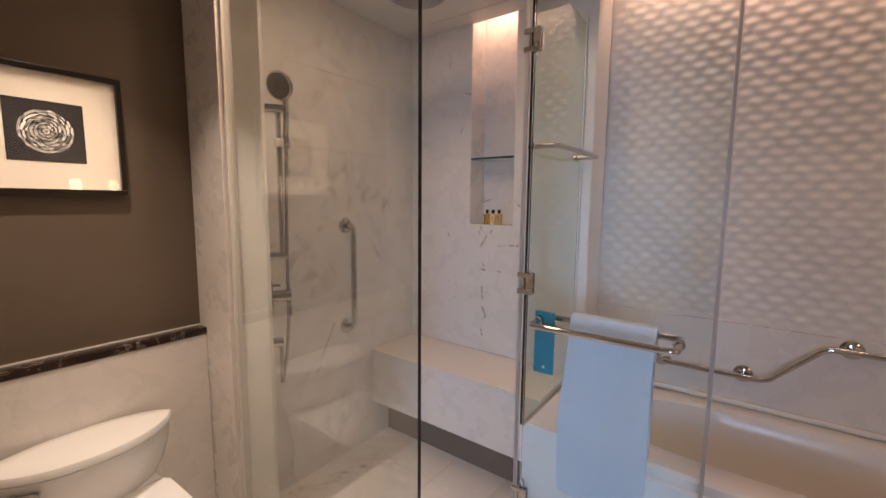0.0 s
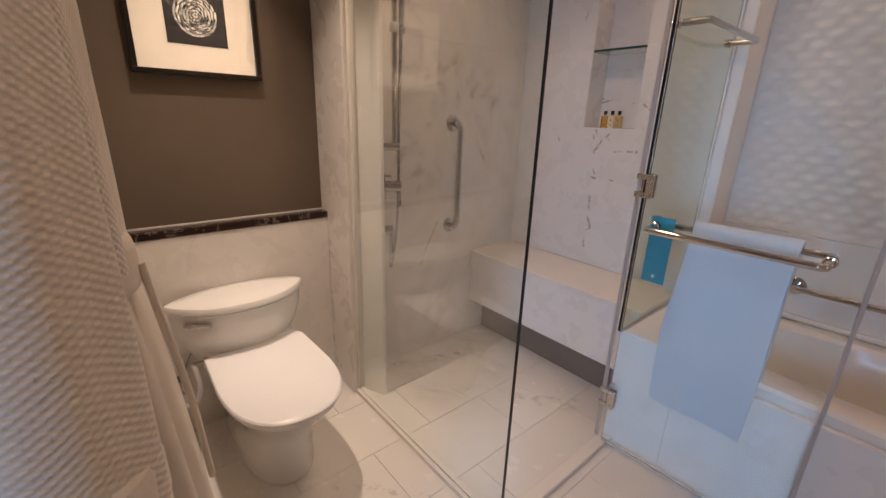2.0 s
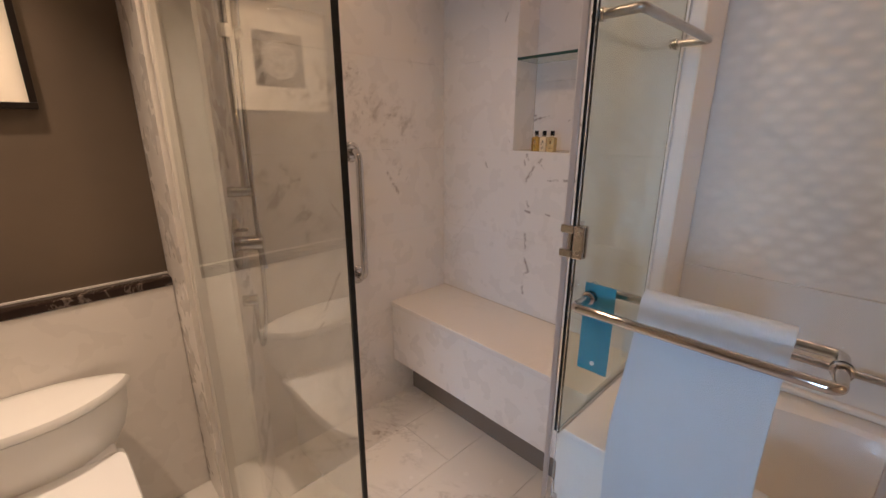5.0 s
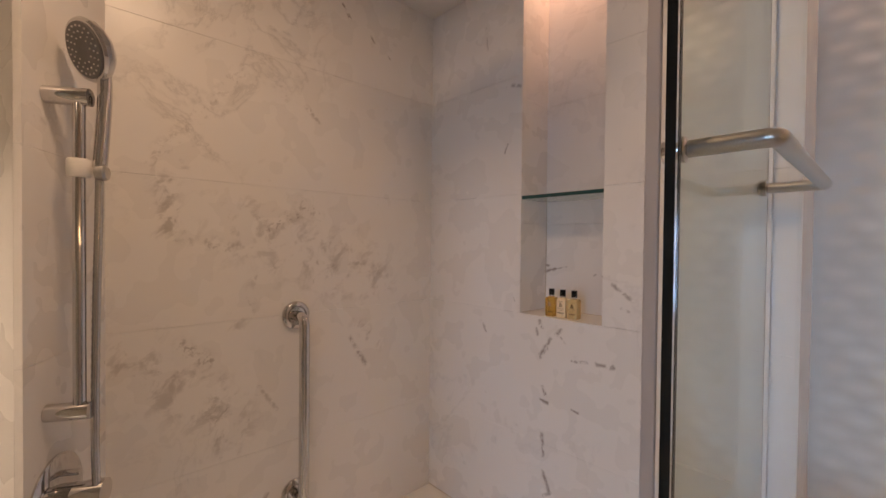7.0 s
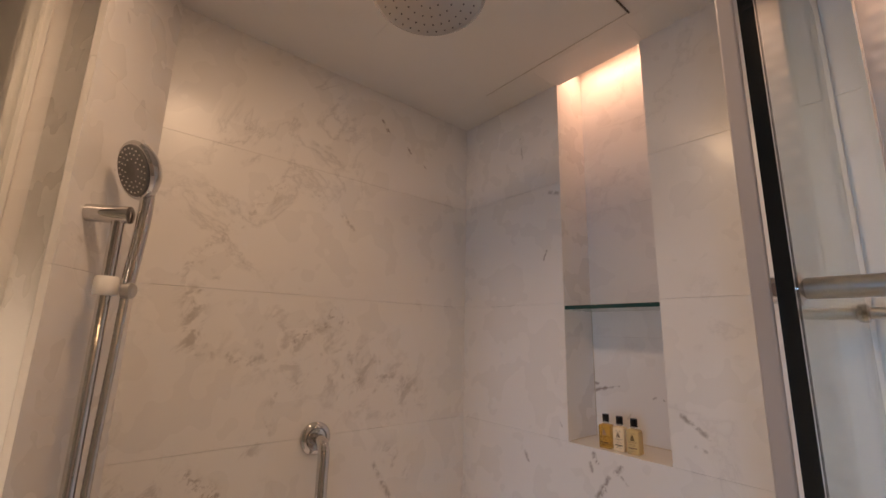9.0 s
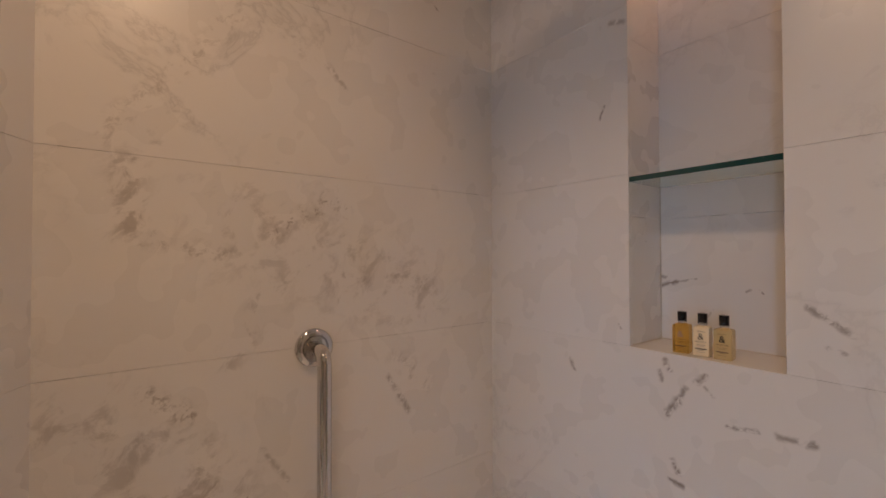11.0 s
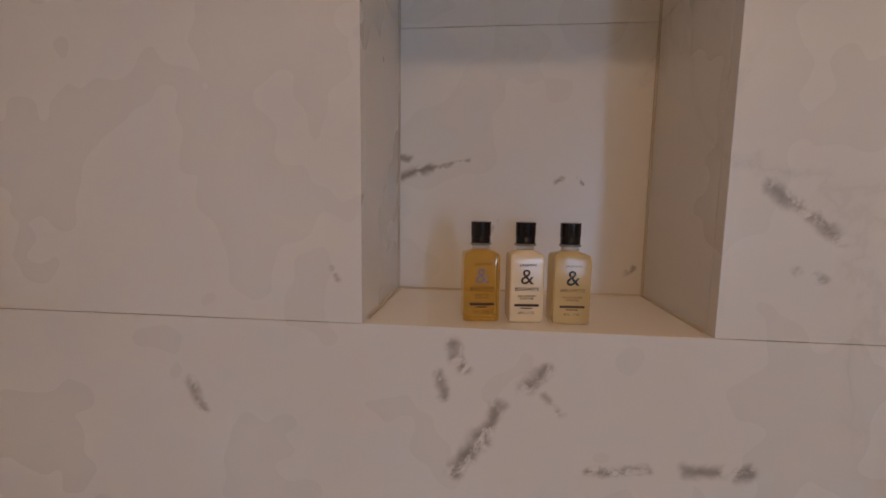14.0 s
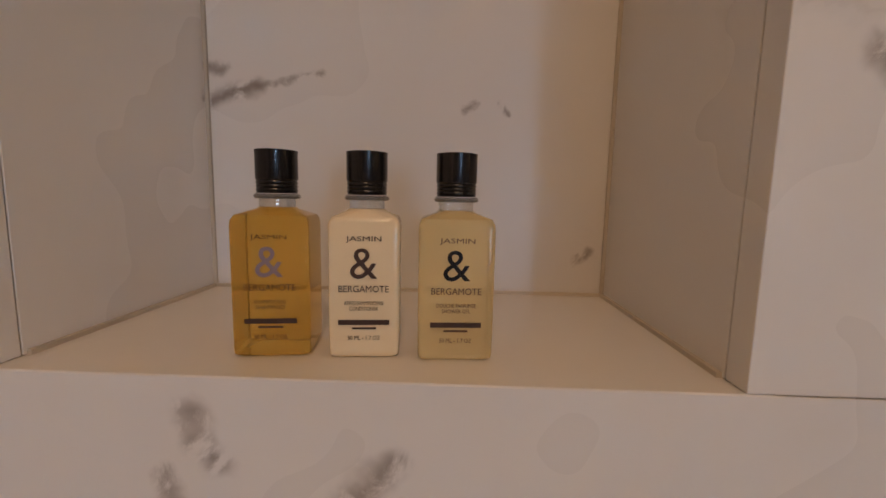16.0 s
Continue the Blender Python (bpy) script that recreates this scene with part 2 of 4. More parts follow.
M_BROWN = grained("taupe_wallcovering", (0.150, 0.113, 0.082), 0.75, 420.0, 0.001, 0.10)
M_DARK = dark_marble()
M_CEIL = grained("ceiling_paint", (0.80, 0.77, 0.73), 0.8, 90.0, 0.001, 0.04, 0.1)
M_PAINT = grained("wall_paint", (0.62, 0.56, 0.50), 0.7, 120.0, 0.001, 0.06, 0.1)
M_RELIEF = grained("relief_plaster", (0.79, 0.745, 0.69), 0.45, 160.0, 0.0006, 0.05, 0.1)
M_CHROME = material("chrome", (0.62, 0.605, 0.60), 0.06, 1.0)
M_BRUSHED = material("brushed_steel", (0.55, 0.53, 0.51), 0.28, 1.0)
M_HOSE = material("ribbed_metal_hose", (0.55, 0.53, 0.51), 0.25, 1.0)
M_GLASS = material("clear_glass", (0.89, 0.925, 0.91), 0.0, 0.0, 1.0, 1.45)
M_GREENGLASS = material("greenish_glass", (0.78, 0.845, 0.80), 0.0, 0.0, 1.0, 1.45)
M_SHELFGLASS = material("green_edged_glass", (0.80, 0.91, 0.88), 0.02, 0.0, 1.0, 1.5)
M_EDGE = material("dark_glass_edge", (0.012, 0.014, 0.013), 0.25)
M_GREENEDGE = material("dark_green_glass_edge", (0.015, 0.06, 0.055), 0.15)
M_SEAL = material("clear_plastic_seal", (0.62, 0.58, 0.56), 0.3, 0.0, 0.45)
M_CHANNEL = material("white_channel", (0.72, 0.69, 0.65), 0.35)
M_CERAMIC = material("white_glazed_ceramic", (0.80, 0.79, 0.77), 0.07, coat=0.4)
M_LID = material("white_plastic", (0.84, 0.84, 0.85), 0.22)
M_ACRYLIC = material("white_acrylic", (0.76, 0.72, 0.67), 0.24)
M_TOWEL = grained("white_terry", (0.64, 0.675, 0.72), 0.98, 380.0, 0.004, 0.06, 0.8)
M_ROBE = waffle("cream_waffle_cotton", (0.75, 0.68, 0.59))
M_ROBEPLAIN = grained("cream_cotton", (0.75, 0.68, 0.59), 0.95, 420.0, 0.0015, 0.08, 0.5)
M_TEAL = material("teal_card", (0.02, 0.22, 0.29), 0.35)
M_FRAME = grained("dark_wood_frame", (0.014, 0.009, 0.007), 0.3, 60.0, 0.001, 0.3, 0.3)
M_MAT = grained("cream_mat_board", (0.78, 0.72, 0.62), 0.85, 200.0, 0.0004, 0.03, 0.2)
M_BLACKP = material("black_print", (0.012, 0.011, 0.012), 0.6)
M_WHITEP = material("white_print", (0.80, 0.77, 0.72), 0.7)
M_PICGLASS = material("picture_glass", (1, 1, 1), 0.0, 0.0, 1.0, 1.5)
M_CAP = material("black_cap", (0.008, 0.007, 0.008), 0.22)
M_INK = material("dark_ink", (0.06, 0.03, 0.02), 0.6)
M_INKBLUE = material("violet_foil", (0.24, 0.19, 0.24), 0.4)
M_AMBER = material("amber_liquid", (0.86, 0.56, 0.14), 0.05, 0.0, 0.85, 1.30)
M_CREAM = material("cream_lotion", (0.86, 0.70, 0.46), 0.2)
M_GOLD = material("pale_gold_gel", (0.95, 0.76, 0.42), 0.08, 0.0, 0.65, 1.30)
M_NECK = material("clear_plastic", (0.9, 0.88, 0.84), 0.08, 0.0, 0.8, 1.45)
M_SEALANT = grained("beige_sealant", (0.66, 0.58, 0.48), 0.6, 90.0, 0.001, 0.35)
M_GROUT = material("pale_grout", (0.60, 0.55, 0.49), 0.9)
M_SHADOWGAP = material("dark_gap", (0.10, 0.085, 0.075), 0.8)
# brown stands for the shade in the bench recess, painted into the plinth
M_PLINTHSHADE = grained("shaded_plinth_brown", (0.24, 0.19, 0.15), 0.6, 60.0, 0.001)
M_RUBBER = material("grey_nozzles", (0.16, 0.15, 0.15), 0.5)
M_BULB = material("lit_lamp_glass", (1, 0.8, 0.55), 0.5)
Nodes(M_BULB).b.inputs["Emission Color"].default_value = (1.0, 0.62, 0.30, 1)
Nodes(M_BULB).b.inputs["Emission Strength"].default_value = 14.0

# ---------------------------------------------------------------- mesh helpers


def finish(name, bm, mat, parent=None, label="", smooth=False, matrix=None):
    bmesh.ops.recalc_face_normals(bm, faces=bm.faces[:])
    mesh = bpy.data.meshes.new(name)
    bm.to_mesh(mesh)
    bm.free()
    mesh.materials.append(mat)
    if smooth:
        for p in mesh.polygons:
            p.use_smooth = True
        mesh.set_sharp_from_angle(angle=radians(38))
    ob = new(name, mesh)
    if matrix is not None:
        ob.matrix_world = matrix
    if parent is not None:
        ob.parent = parent
    if label:
        ob["label"] = label
    return ob


def part(name, bm, mat, parent, label="", smooth=True):
    return finish(name, bm, mat, parent, label, smooth)


def thing(name, label, category, group=""):
    return tagged(new(name), label, category, group)


def setting(name, bm, mat, label="", smooth=False):
    return tagged(finish(name, bm, mat, None, "", smooth), label, "", "", "structure")


def box(lo, hi, bevel=0.0, seg=2, bm=None):
    own = bmesh.new()
    bmesh.ops.create_cube(own, size=1.0)
    for v in own.verts:
        v.co = Vector([lo[i] + (v.co[i] + 0.5) * (hi[i] - lo[i]) for i in range(3)])
    if bevel:
        bmesh.ops.bevel(own, geom=own.edges[:], offset=bevel, segments=seg, affect='EDGES', profile=0.5)
    return merge(bm, own)


def merge(bm, own):
    if bm is None:
        return own
    tmp = bpy.data.meshes.new("tmp")
    own.to_mesh(tmp)
    own.free()
    bm.from_mesh(tmp)
    bpy.data.meshes.remove(tmp)
    return bm


def ring_skin(rings, bm=None, caps=True, closed=True):
    own = bmesh.new()
    vs = [[own.verts.new(p) for p in ring] for ring in rings]
    for a, b in zip(vs, vs[1:]):
        k = len(a)
        for i in range(k if closed else k - 1):
            own.faces.new((a[i], a[(i + 1) % k], b[(i + 1) % k], b[i]))
    if caps and closed:
        own.faces.new(vs[0])
        own.faces.new(vs[-1])
    return merge(bm, own)


def tube(points, radius, sides=16, bm=None, wave=0.0):
    pts = [Vector(p) for p in points]
    rings, side = [], None
    for i, p in enumerate(pts):
        d = (pts[min(i + 1, len(pts) - 1)] - pts[max(i - 1, 0)]).normalized()
        if side is None:
            side = d.orthogonal().normalized()
        side = (side - d * side.dot(d)).normalized()
        up = d.cross(side)
        r = radius * (1 + wave * (i % 2))
        rings.append([p + r * (side * cos(2 * pi * k / sides) + up * sin(2 * pi * k / sides)) for k in range(sides)])
    return ring_skin(rings, bm)


def round_path(points, radius, steps=6):
    """A polyline with its inner corners rounded."""
    pts = [Vector(p) for p in points]
    out = [pts[0]]
    for a, b, c in zip(pts, pts[1:], pts[2:]):
        d0, d1 = (a - b).normalized(), (c - b).normalized()
        p0, p1 = b + d0 * radius, b + d1 * radius
        for i in range(steps + 1):
            s = i / steps
            out.append(p0.lerp(b, s).lerp(b.lerp(p1, s), s))
    return out + [pts[-1]]


def spline(points, steps=8):
    """A smooth curve through the points."""
    p = [Vector(q) for q in points]
    p = [2 * p[0] - p[1]] + p + [2 * p[-1] - p[-2]]
    out = []
    for a, b, c, d in zip(p, p[1:], p[2:], p[3:]):
        for i in range(steps):
            s = i / steps
            out.append(0.5 * (2 * b + (c - a) * s + (2 * a - 5 * b + 4 * c - d) * s * s + (3 * b - a - 3 * c + d) * s ** 3))
    return out + [p[-2]]


def lathe(profile, where, axis, sides=32, bm=None):
    """Turn (distance along the axis, radius) pairs round an axis from a place."""
    axis = Vector(axis).normalized()
    s = axis.orthogonal().normalized()
    u = axis.cross(s)
    rings = [[Vector(where) + axis * h + r * (s * cos(2 * pi * k / sides) + u * sin(2 * pi * k / sides)) for k in range(sides)] for h, r in profile]
    return ring_skin(rings, bm)


def quad_wall(a, b, z0, z1, thick, bm=None):
    """An upright slab from a to b in plan; its thickness lies to the right of a-b."""
    a, b = Vector((*a, 0)), Vector((*b, 0))
    d = (b - a).normalized()
    r = Vector((d.y, -d.x, 0)) * thick
    low = [a, b, b + r, a + r]
    return ring_skin([[p + Vector((0, 0, z0)) for p in low], [p + Vector((0, 0, z1)) for p in low]], bm)


X0, Y1, CEIL = -0.13, 3.665, 2.42
YB, XB = 3.88, 1.0  # bath wall set back behind the shower end wall, and where it steps
NX0, NX1, NZ, NY = 0.310, 0.587, 1.304, 3.812
GX, GY, HY = 0.945, 2.427, 3.085
GP = GX + 0.018  # free end of the fixed pane
ROWZ = [0.0, 0.13, 0.52, 0.91, NZ, 1.69, 2.075, CEIL]
SLAB = 0.012

# ---------------------------------------------------------------- floor, walls and ceiling
floor = setting("floor", box((-0.6, -0.9, -0.12), (3.3, 4.15, -0.006)), M_GROUT, "pale marble tile floor with fine grey joints")
ceiling = setting("ceiling", box((-0.6, -0.9, CEIL), (3.3, 3.555, CEIL + 0.1)), M_CEIL, "smooth cream painted plaster ceiling")
box_bm = box((-0.6, 3.5555, CEIL), (NX0 - 0.013, 3.9, CEIL + 0.1))
box((NX1 + 0.013, 3.5555, CEIL), (XB, 3.9, CEIL + 0.1), bm=box_bm)
box((XB + 0.0005, 3.5555, CEIL), (3.3, YB - 0.12, CEIL + 0.1), bm=box_bm)
box((NX0 - 0.0125, 3.5555, CEIL), (NX1 + 0.0125, Y1 + 0.011, CEIL + 0.1), bm=box_bm)
setting("ceiling_2", box_bm, M_CEIL, "cream ceiling round the lit slots above niche and bath")
setting("ceiling_3", box((-0.6, 3.55, 2.53), (3.3, 4.15, 2.6)), M_CEIL, "upper ceiling of the light slots")
setting("trim_1", box((NX0 - 0.034, 3.655, CEIL + 0.1), (NX0 - 0.014, 3.85, 2.53)), M_CEIL, "side of the niche light slot")
setting("trim_2", box((XB - 0.016, 3.76, CEIL + 0.1), (XB - 0.001, 3.9, 2.53)), M_CEIL, "side of the bath light slot")
hatch = thing("access_hatch", "flush cream access hatch with a dark shadow line in the ceiling", "hatch")
part("shadow_line", box((0.620, 3.08, CEIL - 0.0025), (0.6235, 3.54, CEIL + 0.001)), M_SHADOWGAP, hatch, "thin dark joint", False)
part("rear_line", box((0.106, 3.5365, CEIL - 0.0022), (0.6195, 3.538, CEIL + 0.001)), M_GROUT, hatch, "faint joint", False)
part("panel", box((0.106, 3.086, CEIL - 0.002), (0.618, 3.534, CEIL + 0.001)), M_CEIL, hatch, "", False)

wall_west = setting("wall_west", box((X0 - 0.17, 2.60, 0), (X0 - SLAB, 3.9, CEIL)), M_GROUT, "shower wall clad in veined white marble slabs")
bm = box((X0 - 0.0, Y1 + SLAB, 0), (NX0 - SLAB, 3.9, CEIL))
box((NX1 + SLAB, Y1 + SLAB, 0), (XB - SLAB, 4.05, CEIL), bm=bm)
box((NX0 - SLAB, Y1 + SLAB, 0), (NX1 + SLAB, 3.9, NZ - SLAB), bm=bm)
box((NX0 - SLAB, NY + SLAB, NZ - SLAB), (NX1 + SLAB, 3.9, 2.53), bm=bm)
wall_north = setting("wall_north", bm, M_GROUT, "shower end wall in flecked white marble with a tall recessed niche")
CX, CY, AX, AY = X0, 2.648, 0.115, 2.522
EX = 0.008
bm = bmesh.new()
plan = [(-0.36, 2.400), (EX, 2.400), (EX, 2.462), (AX - 0.006, AY - 0.011), (CX, CY - 0.013), (-0.36, CY - 0.013)]
bm = ring_skin([[Vector((x, y, 0)) for x, y in plan], [Vector((x, y, CEIL)) for x, y in plan]])
wall_partition = setting("wall_partition", bm, M_PLAIN, "white marble partition between toilet and shower")
setting("wall_toilet", box((-0.40, 1.30, 0), (-0.258, 2.399, CEIL)), M_BROWN, "taupe wallcovering above a marble wainscot")
wainscot = setting("wainscot", box((-0.256, 1.33, 0), (-0.205, 2.399, 0.862)), M_GROUT, "white marble wainscot behind the toilet")
setting("trim_cap", box((-0.2565, 1.33, 0.8625), (-0.196, 2.399, 0.892), 0.003), M_DARK, "dark brown veined marble cap on the wainscot")
setting("trim_bead", box((-0.2565, 1.33, 0.8925), (-0.250, 2.399, 0.8985)), M_CHANNEL, "thin white sealant line over the cap")
setting("wall_robe", box((-0.40, 1.17, 0), (1.02, 1.298, CEIL)), M_PAINT, "cream painted wall behind the robe")
setting("wall_east", box((2.92, -0.8, 0), (3.05, 4.05, CEIL + 0.15)), M_PAINT, "cream wall at the far side of the room")
bm = box((-0.40, -0.8, 0), (1.8, -0.68, CEIL))
box((2.7, -0.8, 0), (3.05, -0.68, CEIL), bm=bm)
box((1.8, -0.8, 0), (2.7, -0.68, 0.85), bm=bm)
box((1.8, -0.8, 2.05), (2.7, -0.68, CEIL), bm=bm)
setting("wall_south", bm, M_PAINT, "cream wall with the window that lets daylight in")
setting("wall_behind_robe", box((-0.40, -0.68, 0), (-0.28, 1.17, CEIL)), M_PAINT, "plain wall closing the room")

# smooth lower bath wall and relief wall above it
RELZ = 0.897
bath_wall = setting("wall_bath", box((XB + 0.0005, YB, 0), (2.92, 4.05, RELZ - 0.0015)), M_PLAIN, "pale marble splash wall along the bath")
setting("wall_bath_back", box((XB + 0.0005, YB + 0.05, RELZ), (2.92, 4.05, 2.53)), M_PAINT, "wall behind the relief panel")


def relief_height(x, z):
    """A staggered lattice of soft scoops with a fuller lower lip."""
    w = cos(2 * pi * x / 0.088) * cos(2 * pi * (z / 0.074 + 0.06 * sin(2 * pi * x / 0.088)))
    rim = min(1.0, x / 0.03, z / 0.03)
    return rim * (0.0028 * (w + 0.35 * w * abs(w)) + 0.0010 * sin(2 * pi * z / 0.037))


cols, rows_ = 260, 250
bm = bmesh.new()
grid = [[bm.verts.new((XB - 0.002 + 1.917 * i / cols, YB + 0.012 - relief_height(1.917 * i / cols, 1.632 * j / rows_), RELZ + 1.632 * j / rows_)) for i in range(cols + 1)] for j in range(rows_ + 1)]
for r0, r1 in zip(grid, grid[1:]):
    for i in range(cols):
        bm.faces.new((r0[i], r0[i + 1], r1[i + 1], r1[i]))
relief = setting("wall_relief", bm, M_RELIEF, "white relief wall panel of staggered petal-like bumps", True)
setting("trim_strip", box((XB - 0.004, Y1 - 0.004, 0.532), (XB + 0.0035, Y1 - 0.0002, CEIL)), M_CHANNEL, "thin pale edge trim at the corner beside the bath")

# ---------------------------------------------------------------- bench, deck and bath
bench = thing("shower_bench", "white marble shower bench with recessed plinth coloured as in shade", "bench")
part("seat", box((X0 + 0.001, 3.292, 0.532), (GX - 0.012, Y1 - 0.001, 0.556), 0.003), M_CURB, bench, "", False)
part("front_panel", box((X0 + 0.001, 3.30, 0.225), (GX - 0.012, 3.33, 0.5315), 0.002), M_PLAIN, bench, "", False)
part("underside", box((X0 + 0.001, 3.331, 0.227), (GX - 0.012, Y1 - 0.001, 0.242)), M_PLAIN, bench, "", False)
part("plinth", box((X0 + 0.001, 3.43, 0.0), (GX - 0.012, 3.47, 0.2265)), M_PLINTHSHADE, bench, "recessed plinth, shade put into its brown", False)

deck = thing("bath_deck", "white marble half wall and deck at the end of the bath", "deck")
part("front_panel", box((GX - 0.010, 3.135, 0.0), (1.17, 3.16, 0.509), 0.002), M_PLAIN, deck, "", False)
bm = box((GX - 0.010, 3.125, 0.51), (1.17, Y1 - 0.001, 0.53), 0.003)
box((XB + 0.002, Y1 - 0.0005, 0.51), (1.17, YB - 0.001, 0.53), 0.0, bm=bm)
part("top", bm, M_CURB, deck, "", False)
part("side_panel", box((GX - 0.010, 3.161, 0.0), (GX + 0.02, Y1 - 0.001, 0.509)), M_PLAIN, deck, "", False)


def superellipse(cx, cy, rx, ry, z, n=4.0, k=64):
    out = []
    for i in range(k):
        a = 2 * pi * i / k
        c, s = cos(a), sin(a)
        out.append(Vector((cx + rx * abs(c) ** (2 / n) * (1 if c >= 0 else -1), cy + ry * abs(s) ** (2 / n) * (1 if s >= 0 else -1), z)))
    return out


part("apron", box((1.1705, 3.135, 0.0), (2.918, 3.16, 0.475), 0.002), M_PLAIN, deck, "", False)
bath = thing("bathtub", "white acrylic built-in bathtub with rolled rim beside the shower", "bathtub")
cx, cy = 2.045, 3.518
rings = [superellipse(cx, cy, 0.865, 0.345, 0.0, 12), superellipse(cx, cy, 0.865, 0.345, 0.44, 12), superellipse(cx, cy, 0.870, 0.358, 0.478, 14),
         superellipse(cx, cy, 0.870, 0.359, 0.508, 14), superellipse(cx, cy, 0.858, 0.349, 0.520, 10), superellipse(cx, cy + 0.012, 0.795, 0.258, 0.521, 6),
         superellipse(cx, cy + 0.014, 0.780, 0.243, 0.508, 5), superellipse(cx, cy + 0.014, 0.765, 0.232, 0.44, 5), superellipse(cx, cy + 0.014, 0.72, 0.215, 0.22, 4),
         superellipse(cx, cy + 0.014, 0.68, 0.19, 0.16, 4), superellipse(cx, cy + 0.014, 0.58, 0.12, 0.14, 3)]
part("shell", ring_skin(rings), M_ACRYLIC, bath)
part("overflow", lathe([(0, 0.03), (0.008, 0.03), (0.012, 0.024)], (1.285, 3.52, 0.40), (1, 0, 0.1), 24), M_CHROME, bath, "chrome overflow cover")
setting("bath_ledge", box((1.172, YB - 0.030, 0.522), (2.918, YB - 0.001, 0.545), 0.008, 3), M_ACRYLIC, "raised white ledge along the bath wall", True)

# ---------------------------------------------------------------- glass enclosure


def pane(name, lo, hi, parent, mat=M_GLASS, label="clear glass pane"):
    ob = part(name, box(lo, hi), mat, parent, label, False)
    ob.visible_shadow = False
    return ob


fixed = thing("fixed_glass_panel", "clear frameless fixed glass shower panel on a marble curb", "glass panel")
pane("pane", (EX + 0.004, GY - 0.004, 0.024), (GP - 0.004, GY + 0.004, 2.25), fixed)
part("edge_seal", box((GP - 0.0035, GY - 0.0042, 0.024), (GP + 0.0005, GY + 0.0042, 2.25)), M_EDGE, fixed, "dark polished edge", False)
part("wall_channel", box((EX + 0.0006, GY - 0.012, 0.024), (EX + 0.012, GY + 0.012, 2.30), 0.002), M_CHANNEL, fixed, "white wall channel", False)
part("foot_channel", box((EX + 0.013, GY - 0.009, 0.0205), (GP - 0.005, GY + 0.009, 0.0235)), M_CHANNEL, fixed, "white foot channel", False)

ret = thing("return_glass_panel", "clear glass return panel between bath deck and shower", "glass panel")
pane("pane", (GX - 0.004, HY + 0.012, 0.538), (GX + 0.004, Y1 - 0.012, 2.27), ret, M_GREENGLASS)
part("edge_seal", box((GX - 0.0045, HY + 0.004, 0.538), (GX + 0.0115, HY + 0.0115, 2.27)), M_EDGE, ret, "dark polished edge", False)
part("wall_channel", box((GX - 0.011, Y1 - 0.0115, 0.5305), (GX + 0.011, Y1 - 0.001, 2.30)), M_CHANNEL, ret, "pale wall channel", False)
part("foot_channel", box((GX - 0.009, HY + 0.012, 0.5305), (GX + 0.009, Y1 - 0.012, 0.5375)), M_BRUSHED, ret, "slim metal foot channel", False)

curb = setting("curb", box((EX + 0.0005, GY - 0.018, 0.0), (GX + 0.034, GY + 0.03, 0.02), 0.003), M_CURB, "low white marble shower curb")
setting("curb_2", box((GX - 0.018, GY + 0.0305, 0.0), (GX + 0.034, 3.134, 0.02), 0.003), M_CURB, "low white marble curb under the door")

DOOR_A = -4.0  # the open door, turned from square to the opening
door_m = pose(GX, HY - 0.006, 0, 0, 0, -DOOR_A * 0.4)
door = thing("shower_door", "open frameless glass shower door with towel bar, swung out", "glass door")


def on_door(name, bm, mat, label="", smooth=True, parent=None):
    bm.transform(door_m)
    return part(name, bm, mat, parent or door, label, smooth)


DL = 0.625
p = on_door("pane", box((0.012, -0.005, 0.03), (DL - 0.006, 0.005, 2.25)), M_GLASS, "clear glass pane", False)
p.visible_shadow = False
on_door("edge_strip", box((DL - 0.0055, -0.008, 0.03), (DL + 0.006, 0.008, 2.25), 0.002), M_SEAL, "translucent edge seal", False)
on_door("hinge_seal", box((-0.022, -0.004, 0.03), (-0.006, 0.004, 2.25), 0.002), M_SEAL, "translucent hinge seal", False)
on_door("sweep", box((0.012, -0.006, 0.021), (DL - 0.006, 0.006, 0.0295)), M_SEAL, "translucent bottom sweep", False)


def hinge(z):
    bm = box((0.012, -0.017, z - 0.042), (0.040, -0.0055, z + 0.042), 0.003)
    box((0.012, 0.0055, z - 0.042), (0.040, 0.017, z + 0.042), 0.003, bm=bm)
    for lo, hi in ((0.021, 0.042), (-0.042, -0.021)):
        box((-0.024, -0.017, z + lo), (0.0118, -0.0055, z + hi), 0.003, bm=bm)
    h = on_door("hinge", bm, M_CHROME, "square chrome glass hinge", False)
    on_door("hinge_barrel", tube([(0.002, -0.0115, z - 0.0205), (0.002, -0.0115, z + 0.0205)], 0.006, 14), M_CHROME, "", True, h)
    bm = box((-0.004, 0.018, z - 0.045), (0.008, 0.052, z + 0.045), 0.002)
    on_door("wall_leaf", bm, M_CHROME, "", False, h)
    for dz in (-0.024, 0.024):
        on_door("screw", lathe([(0, 0.006), (0.003, 0.005)], (0.027, -0.017, z + dz), (0, -1, 0), 12), M_BRUSHED, "", True, h)


